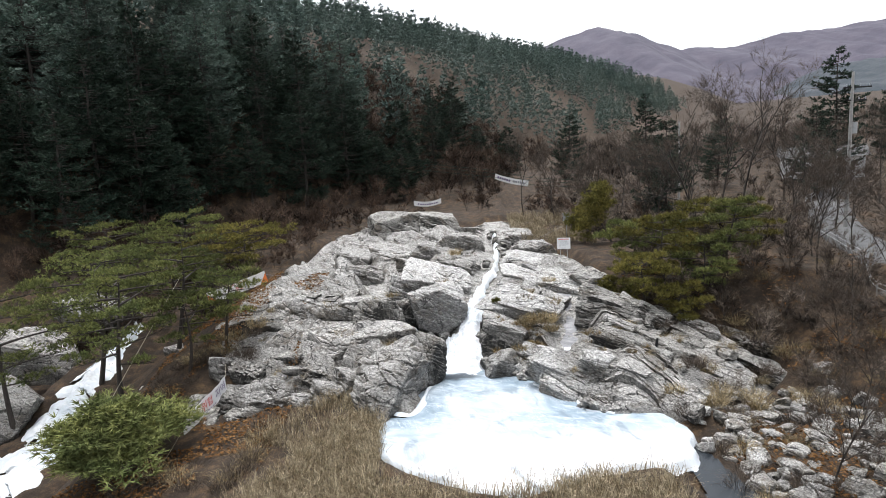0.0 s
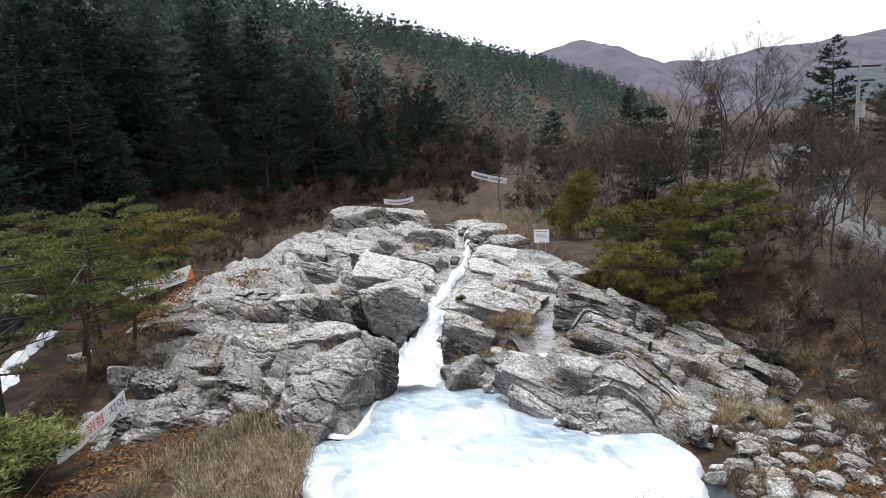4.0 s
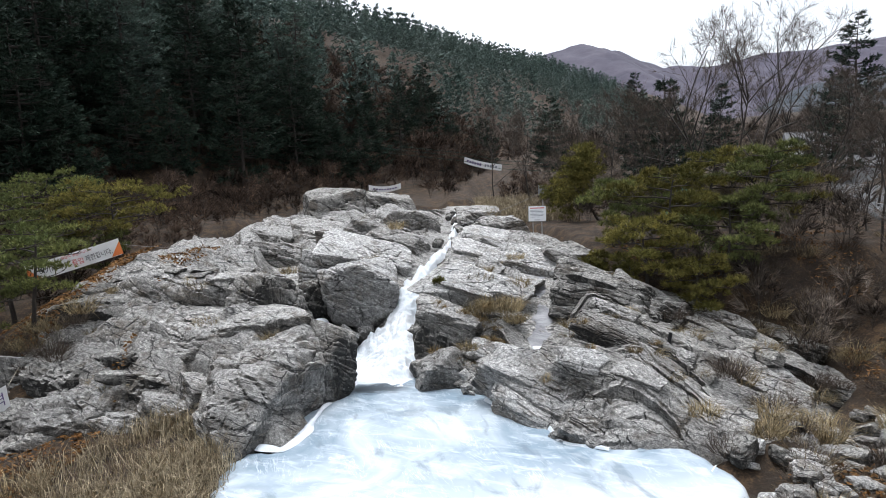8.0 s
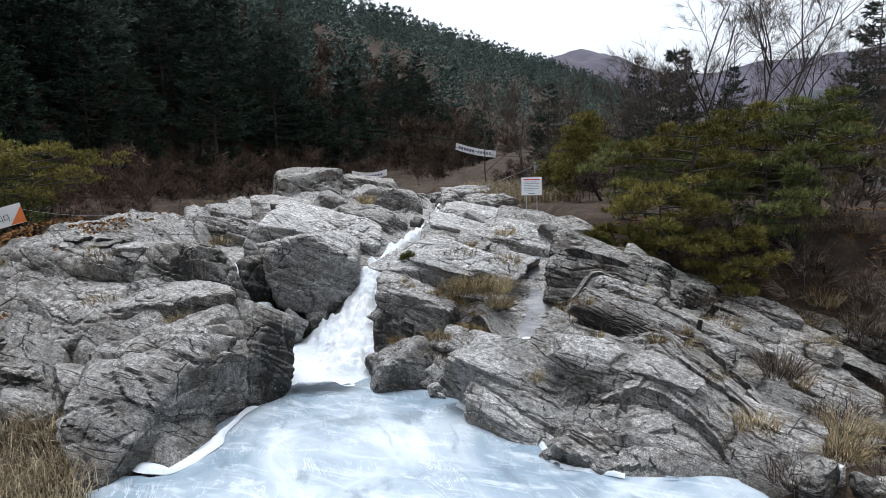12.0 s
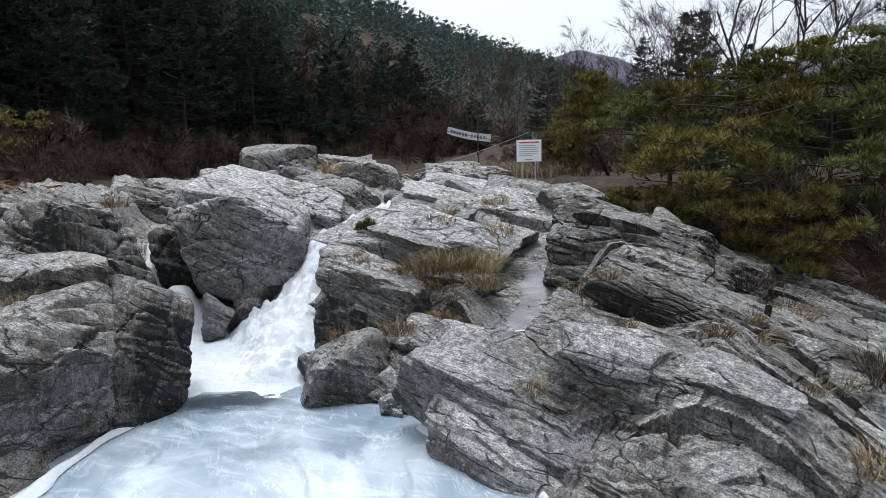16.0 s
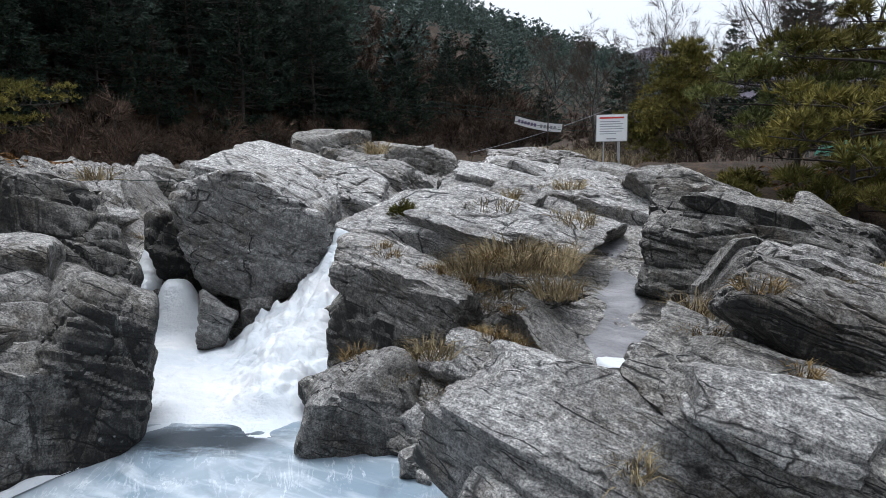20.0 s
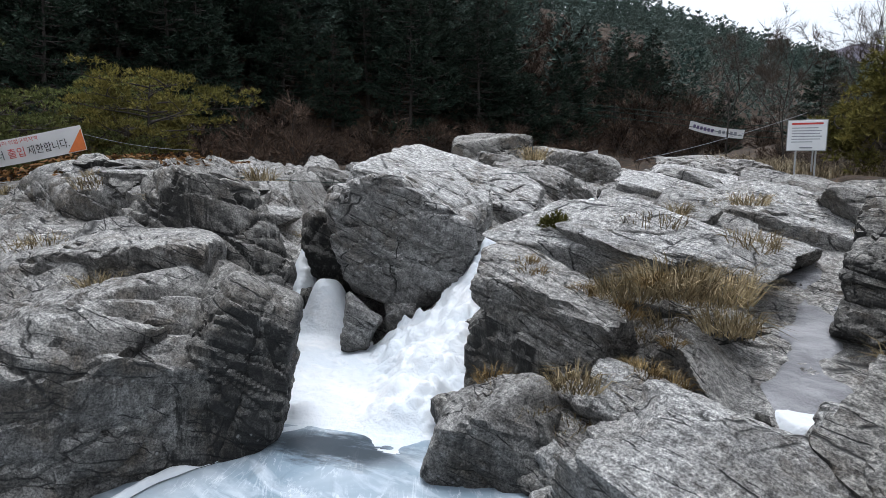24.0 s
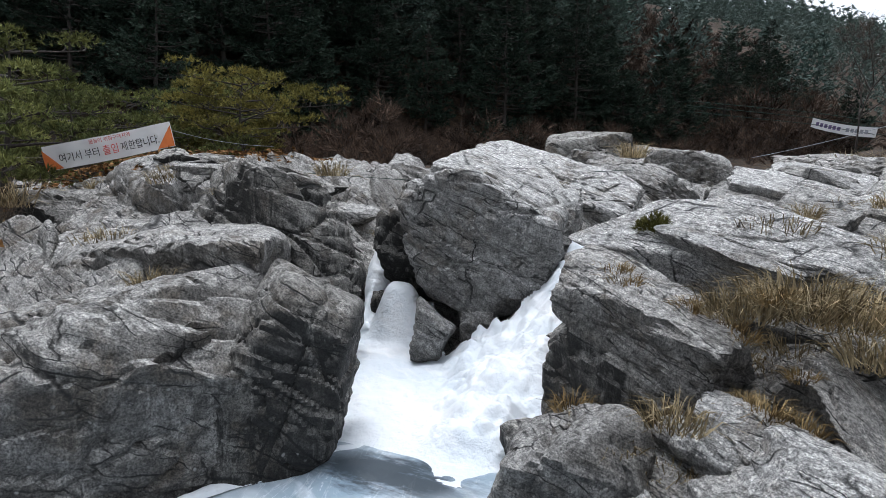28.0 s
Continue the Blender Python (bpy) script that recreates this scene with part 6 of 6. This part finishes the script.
# information board
m = pose(8.65, 44.62, 4.93, 0, 0, -14)
board = empty("warning_board", m, "white warning board with a red heading on two steel posts", "sign")
part("panel", box_bm(0.92, 0.03, 0.80, bevel=0.006), white_panel, board)
part("frame", box_bm(0.96, 0.02, 0.84, pose(0, 0.012, 0), 0.005), steel, board)
for x in (-0.24, 0.24):
    part("post", box_bm(0.045, 0.045, 1.75, pose(x, 0.045, -0.72), 0.005), steel, board)
bar(0.74, 0.05, red_print, board, (0, 0.315), y=-0.019)
for k, w in enumerate((0.62, 0.7, 0.66, 0.72, 0.68, 0.5)):
    bar(w, 0.022, grey_print, board, (-0.36 + w / 2, 0.2 - 0.075 * k), y=-0.019)
bar(0.3, 0.035, grey_print, board, (0, -0.33), y=-0.019)

m = pose(10.7, 53.7, 5.6, 0, 0, -10)
box = empty("notice_plate", m, "small grey notice plate on a post", "sign")
part("panel", box_bm(0.6, 0.06, 0.7, bevel=0.01), grey_print, box)
part("post", box_bm(0.06, 0.06, 1.6, pose(0, 0.06, -0.95)), steel, box)

# short black post in the crack
me = mesh("steel_post", *tube([(0, 0, -0.3), (0.03, 0, 0.3), (0.09, 0, 0.66)], [0.07, 0.07, 0.065], 10), black_steel, True)
tagged(new("steel_post", me), "short black steel post set in the rock", "post").matrix_world = pose(10.9, 31.9, 1.15, 0, 0, 0)

# utility pole
pole = empty("utility_pole", pose(33.0, 51.0, ground_z(33.0, 51.0)), "grey concrete utility pole with crossarms", "pole")
part("shaft", mesh("shaft", *tube([(0, 0, -0.4), (0, 0, 6), (0, 0, 12.4)], [0.17, 0.14, 0.10], 12), concrete, True), None, pole)
for z, w in ((11.2, 2.2), (10.2, 1.5)):
    part("crossarm", box_bm(w, 0.12, 0.12, pose(0.4, 0, z)), black_steel, pole)
    for k in (-0.4, 0.1, 0.45):
        part("insulator", mesh("insulator", *tube([(0.4 + k * w, 0, z + 0.05), (0.4 + k * w, 0, z + 0.25)], [0.05, 0.04], 8), grey_print, True), None, pole)
part("transformer", mesh("transformer", *tube([(0.3, 0, 7.6), (0.3, 0, 8.5)], [0.22, 0.22], 12), steel, True), None, pole)
pole = empty("utility_pole", pose(25.0, 66.0, ground_z(25.0, 66.0)), "slim pale utility pole behind the bare trees", "pole")
part("shaft", mesh("shaft", *tube([(0, 0, -0.4), (0, 0, 5), (0, 0, 9.5)], [0.14, 0.12, 0.09], 10), concrete, True), None, pole)

# green tarpaulin tent
bm = bmesh.new()
c = [bm.verts.new(q) for q in ((-0.9, -0.9, 0), (0.9, -0.9, 0), (0.9, 0.9, 0), (-0.9, 0.9, 0), (-0.25, 0, 1.7), (0.25, 0, 1.7))]
for q in ((0, 1, 5, 4), (2, 3, 4, 5), (1, 2, 5), (3, 0, 4)):
    bm.faces.new([c[k] for k in q])
bmesh.ops.subdivide_edges(bm, edges=bm.edges[:], cuts=3)
tagged(part("tarpaulin_tent", bm, tarp), "small green tarpaulin tent among the trees", "tent").matrix_world = pose(18.6, 49.5, ground_z(18.6, 49.5) + 0.3, 0, 0, 15)

# road with its rail on the right bank
def strip(pts, w, lift, name, mat):
    pts = np.array(pts, float)
    t = np.linspace(0, len(pts) - 1, 60)
    c = np.stack([np.interp(t, np.arange(len(pts)), pts[:, k]) for k in range(2)], 1)
    d = np.gradient(c, axis=0)
    d /= np.linalg.norm(d, axis=1)[:, None]
    s = np.stack([-d[:, 1], d[:, 0]], 1)
    z = land(c[:, 0], c[:, 1]) + lift
    v = np.concatenate([np.column_stack([c + s * w / 2, z]), np.column_stack([c - s * w / 2, z]), np.column_stack([c + s * w / 2, z - 0.3]), np.column_stack([c - s * w / 2, z - 0.3])])
    n = len(c)
    i = np.arange(n - 1)
    f = np.concatenate([np.stack([i, i + 1, n + i + 1, n + i], 1), np.stack([2 * n + i, 2 * n + i + 1, i + 1, i], 1), np.stack([n + i, n + i + 1, 3 * n + i + 1, 3 * n + i], 1)])
    return mesh(name, v, f, mat), c, s, z


ROAD = [(27.0, 16.0), (27.5, 36.0), (30.5, 47.0), (37.0, 60.0), (50.0, 78.0)]
me, c, s, z = strip(ROAD, 3.4, 0.12, "road", asphalt)
tagged(new("road", me), "grey paved lane along the bank", "road", kind="structure")
rail = empty("guard_rail", pose(27.5, 36, 3), "grey metal guard rail beside the lane", "railing")
edge = np.column_stack([c + s * 1.9, z])
for dz in (0.45, 0.75):
    v, f = tube(edge + [0, 0, dz], np.full(60, 0.03), 6)
    part("rail", mesh("rail", v - np.array([27.5, 36, 3]), f, steel, True), None, rail)
for k in range(0, 60, 3):
    part("post", box_bm(0.06, 0.06, 0.95, pose(edge[k, 0] - 27.5, edge[k, 1] - 36, edge[k, 2] - 3 + 0.4)), steel, rail)

# house beyond the lane
hx, hy = 50.0, 78.0
hz = ground_z(hx, hy)
house = empty("house", pose(hx, hy + 5, hz, 0, 0, -25), "low white house with a dark roof beyond the trees", "house")
part("wall", box_bm(9, 6, 2.7, pose(0, 0, 1.35), 0.02), white_panel, house)
bm = bmesh.new()
r = [bm.verts.new(q) for q in ((-5, -3.5, 2.7), (5, -3.5, 2.7), (5, 3.5, 2.7), (-5, 3.5, 2.7), (-5, 0, 4.0), (5, 0, 4.0))]
for q in ((0, 1, 5, 4), (2, 3, 4, 5), (1, 2, 5), (3, 0, 4), (3, 2, 1, 0)):
    bm.faces.new([r[k] for k in q])
part("roof", bm, asphalt, house)
for x in (-2.6, 0.2, 2.8):
    w = part("window", box_bm(1.1, 0.06, 1.1, pose(x, -3.02, 1.5)), black_steel, house)
    part("window_frame", box_bm(1.25, 0.04, 1.25, pose(x, -3.0, 1.5)), steel, w)

# ---- loose stones and small plants ----
stones = [rock_mesh("boulder", (1, 0.8, 0.62), 400 + k, (rock_grey, rock_pale, rock_dark)[k % 3], level=4, cuts=5, square=2.5, layer=0.3, ledge=0.02, rough=0.02) for k in range(6)]
rnd = random.Random(12)
made = 0
while made < 290:
    x, y = rnd.uniform(10.2, 20), rnd.uniform(18, 33)
    if x < 10.5 + 0.0 * y and y > 26 or y > 30.5 + 0.3 * (x - 15) or abs(y - 25) > 12:
        continue
    if float(line_distance(np.array([x]), np.array([y]), OUTFLOW)[0][0]) < 0.9 and rnd.random() < 0.85:
        continue
    if y > 27 and x < 13.5:
        continue
    s = rnd.choice([0.3, 0.4, 0.5, 0.6, 0.8, 1.0])
    ob = tagged(new("boulder", stones[rnd.randrange(6)]), "grey river boulder in the gully below the outcrop", "boulder", "boulders in the gully")
    ob.matrix_world = pose(x, y, ground_z(x, y) + 0.12 * s, rnd.uniform(-15, 15), rnd.uniform(-15, 15), rnd.uniform(0, 360)) @ Matrix.Diagonal((s, s, s, 1))
    made += 1
for x, y, s in ((3.7, 32.6, 0.6), (4.3, 32.3, 0.5), (4.7, 32.7, 0.7), (3.5, 33.0, 0.8), (5.3, 32.6, 0.55), (4.9, 31.9, 0.5), (4.0, 33.6, 0.7), (5.9, 33.3, 0.5), (6.2, 31.4, 0.5)):
    ob = tagged(new("boulder", stones[int(x * 10) % 6]), "angular grey stone wedged between the slabs", "boulder", "stones between the slabs")
    ob.matrix_world = pose(x, y, 0.15 + 0.45 * max(0, y - 32), x * 31, 0, x * 77) @ Matrix.Diagonal((s, s, s, 1))

rnd = random.Random(57)
for k in range(120):
    x = rnd.uniform(3.5, 6.4)
    y = 31.6 + rnd.uniform(0, 2.9) - 0.35 * (x - 4)
    s = rnd.choice([0.2, 0.28, 0.35, 0.45, 0.55])
    ob = tagged(new("stone", stones[k % 6]), "small angular grey stone lodged between the slabs", "stone", "stones between the slabs")
    ob.matrix_world = pose(x, y, max(0.05, float(bedrock(np.array([x]), np.array([y]))[0])) + 0.15 * s, rnd.uniform(-25, 25), rnd.uniform(-25, 25), rnd.uniform(0, 360)) @ Matrix.Diagonal((s, s, s, 1))


def clump(name, at, n, length, radius, mat, seed, label, lean=0.55, width=0.008):
    """A tuft of dry blades as one thing."""
    rs = np.random.RandomState(seed)
    a, r = rs.uniform(0, 6.28, n), radius * rs.uniform(0, 1, n) ** 0.5
    base = np.stack([np.cos(a) * r, np.sin(a) * r, np.zeros(n) - 0.05], 1)
    d = np.stack([np.cos(a), np.sin(a), np.zeros(n)], 1) * rs.uniform(0.1, 1, (n, 1)) * lean + rs.normal(size=(n, 3)) * 0.3
    d[:, 2] += 1
    d /= np.linalg.norm(d, axis=1)[:, None]
    ln = length * rs.uniform(0.5, 1.15, (n, 1))
    s = np.cross(d, rs.normal(size=(n, 3)))
    s /= np.linalg.norm(s, axis=1)[:, None]
    mid = base + d * ln * 0.6
    tip = base + d * ln + np.stack([np.cos(a), np.sin(a), -np.ones(n) * 0.9], 1) * ln * rs.uniform(0.15, 0.6, (n, 1))
    v = np.stack([base - s * width, base + s * width, mid + s * width * 0.8, mid - s * width * 0.8, tip], 1).reshape(-1, 3)
    k = np.arange(n)[:, None] * 5
    f = np.concatenate([k + [0, 1, 2], k + [0, 2, 3], k + [3, 2, 4]])
    ob = tagged(new(name, mesh(name, v, f, mat)), label, "grass" if "grass" in name else "shrub", "grass tufts on the rocks" if "grass" in name else "dry shrubs")
    ob.matrix_world = pose(*at)
    return ob


TUFTS = [(5.1, 35.0, 2.25, 420, 0.75, 0.6), (5.7, 35.3, 2.1, 420, 0.75, 0.6), (4.5, 34.7, 2.2, 260, 0.6, 0.5), (5.9, 34.6, 1.8, 200, 0.6, 0.4), (3.9, 33.3, 1.2, 160, 0.45, 0.35), (3.3, 33.0, 0.9, 120, 0.4, 0.3), (4.8, 37.4, 3.0, 160, 0.5, 0.6), (6.4, 37.0, 2.7, 180, 0.55, 0.5),
         (8.3, 31.6, 2.0, 200, 0.65, 0.35), (9.6, 30.2, 1.5, 220, 0.7, 0.35), (7.6, 33.0, 1.9, 120, 0.5, 0.3), (10.4, 27.9, 0.6, 160, 0.5, 0.5), (-0.2, 41.0, 3.4, 160, 0.5, 0.4), (0.9, 46.4, 4.3, 200, 0.7, 0.4), (-4.6, 35.4, 3.3, 160, 0.5, 0.4), (-6.4, 35.6, 3.6, 180, 0.45, 0.6),
         (-5.6, 33.4, 2.6, 160, 0.45, 0.6), (-3.2, 36.6, 3.8, 120, 0.45, 0.3), (-7.6, 34.4, 2.2, 180, 0.5, 0.6), (6.8, 40.4, 3.3, 140, 0.45, 0.4), (9.0, 37.6, 3.2, 120, 0.5, 0.4), (12.4, 28.2, -0.2, 200, 0.6, 0.6), (15.2, 33.4, 0.4, 200, 0.7, 0.5), (-8.4, 31.9, 1.0, 220, 0.6, 0.8)]
for k, (x, y, z, n, ln, r) in enumerate(TUFTS):
    clump("grass_tuft", (x, y, z), n, ln, r, sedge, 500 + k, "dry yellow-brown grass tuft growing from a rock joint")
bpy.context.view_layer.update()
graph = bpy.context.evaluated_depsgraph_get()
rnd = random.Random(41)
for k in range(26):
    x, y = (rnd.uniform(2.6, 5.6), rnd.uniform(33.2, 35.6)) if k < 15 else (rnd.uniform(7.0, 10.0), rnd.uniform(29.5, 33.0))
    clump("grass_tuft", (x, y, surface(x, y) - 0.02), 130, rnd.uniform(0.22, 0.4), rnd.uniform(0.12, 0.26), ochre, 620 + k, "ochre dead grass tuft wedged between the rocks", 0.8, 0.006)
for k, (x, y, z) in enumerate(GRASSY):
    clump("grass_tuft", (x, y, z), 60 + k % 4 * 25, 0.28 + 0.06 * (k % 4), 0.16 + 0.05 * (k % 5), sedge, 560 + k, "dry yellow-brown grass tuft growing from a rock joint", 0.8, 0.006)

# dry brush along the edges of the outcrop
rnd = random.Random(31)
brush = [(rnd.uniform(12, 20), rnd.uniform(26.5, 38)) for _ in range(60)] + [(rnd.uniform(-16, -9), rnd.uniform(30.5, 35)) for _ in range(34)] + [(rnd.uniform(10.3, 15), rnd.uniform(20, 27)) for _ in range(16)] + [(rnd.uniform(15, 26), rnd.uniform(19, 40)) for _ in range(80)] + [(rnd.uniform(-15, -8.4), rnd.uniform(22.5, 31)) for _ in range(50)]
brush = [(x, y) for x, y in brush if not (-14.5 < x < -9.5 and 25 < y < 32.5)]
for k, (x, y) in enumerate(brush):
    h = rnd.uniform(0.5, 1.1)
    clump("dry_shrub", (x, y, max(ground_z(x, y), -2.2) + (0.35 if 12 < x < 18 and 28 < y < 36 else 0)), 170, h, 0.45, (sedge, twig_brown, twig_brown)[k % 3], 700 + k, "low dry brown shrub among leaf litter", 0.9, 0.007)

# small evergreen bush on the slab
rs = np.random.RandomState(4)
o = rs.normal(size=(160, 3))
o /= np.linalg.norm(o, axis=1)[:, None]
o[:, 2] = np.abs(o[:, 2])
v, f = tufts(o * [0.3, 0.3, 0.26] * rs.uniform(0.3, 1, (160, 1)), o + [0, 0, 0.4], 0.13, 0.02, 9, 0.5, rs)
tagged(new("small_pine_bush", mesh("small_pine_bush", v, f, needle_red)), "small yellow-green pine seedling on the slab", "bush").matrix_world = pose(3.0, 37.0, 2.95)

# dark open water, ice in the gully and stones' ice patches
water = material("dark_water", 0.25)[0]
water.node_tree.nodes["Principled BSDF"].inputs["Base Color"].default_value = (0.022, 0.028, 0.034, 1)
tagged(new("gully_ice", sheet(np.arange(5.6, 9.4, 0.035), np.arange(33.4, 42, 0.035), lambda x, y: bedrock(x, y) + 0.025 - 0.12 * ramp(line_distance(x, y, GULLY)[0] + 0.3 * flat_noise(x, y, 0.8, 3, 2), 0.25, 0.62) + 0.03 * flat_noise(x, y, 0.7, 3, 44), "gully_ice", grey_ice, lambda c: line_distance(c[:, 0], c[:, 1], GULLY)[0] < 1.1)), "thin grey ice film over the smooth rock gully", "ice", kind="structure")
pool_z = float(bedrock(np.array([6.92]), np.array([33.75]))[0]) + 0.07
tagged(new("frozen_puddle", sheet(np.arange(5.8, 7.8, 0.04), np.arange(33.0, 34.9, 0.04), lambda x, y: pool_z - 0.3 * ramp(np.hypot((x - 6.92) / 0.55, (y - 33.75) / 0.4) + 0.15 * flat_noise(x, y, 0.4, 2, 6), 0.85, 1.25), "frozen_puddle", snow_ice)), "small white frozen puddle in the rock hollow", "ice", kind="structure")
tagged(new("outflow_water", sheet(np.arange(8, 16, 0.12), np.arange(8, 26.2, 0.12), lambda x, y: line_distance(x, y, OUTFLOW)[1] + 0.12, "outflow_water", water, lambda c: line_distance(c[:, 0], c[:, 1], OUTFLOW)[0] + 0.3 * fbm(c * [1, 1, 0], 1.0, 2, 6) < 0.85)), "dark shallow stream leaving the pool", "water", kind="structure")
v, f = ribbon([(14.2, 28.8, -0.9), (13.2, 28.2, -0.95), (12.2, 27.6, -1.0), (11.2, 26.6, -0.9)], [0.4, 0.8, 0.7, 0.3], 23, 0.06, 60, 14)
tagged(new("gully_icefall", mesh("gully_icefall", v, f, grey_ice, True)), "pale grey ice below the slabs", "ice", kind="structure")

# fallen leaves on the banks
leaf_rust = foliage_material("fallen_leaves", (0.16, 0.075, 0.025), (0.30, 0.17, 0.07), 1.5)
rs = np.random.RandomState(77)
px = np.concatenate([rs.uniform(11.5, 27, 17000), rs.uniform(-17, -8, 12000)])
py = np.concatenate([rs.uniform(17, 42, 17000), rs.uniform(22, 44, 12000)])
keep = (flat_noise(px, py, 2.5, 3, 15) > -0.15) & ~((poly_distance(px, py, ROCKY) < 0.2) & (px > 0))
px, py = px[keep], py[keep]
pz = np.maximum(land(px, py), np.where(px < 0, bedrock(px, py), -9)) + 0.1 + 0.12 * flat_noise(px, py, 1.1, 3, 77)
d = rs.normal(size=(len(px), 3)) * [1, 1, 0.35]
d /= np.linalg.norm(d, axis=1)[:, None]
e = np.cross(d, rs.normal(size=(len(px), 3)) * 0.4 + [0, 0, 1])
e /= np.linalg.norm(e, axis=1)[:, None]
at = np.stack([px, py, pz], 1)
v = np.stack([at - d * 0.09, at + e * 0.05, at + d * 0.09, at - e * 0.05], 1).reshape(-1, 3)
tagged(new("fallen_leaves", mesh("fallen_leaves", v, np.arange(len(v)).reshape(-1, 4), leaf_rust)), "scattered rust-brown fallen leaves on the banks", "leaves", kind="stuff")
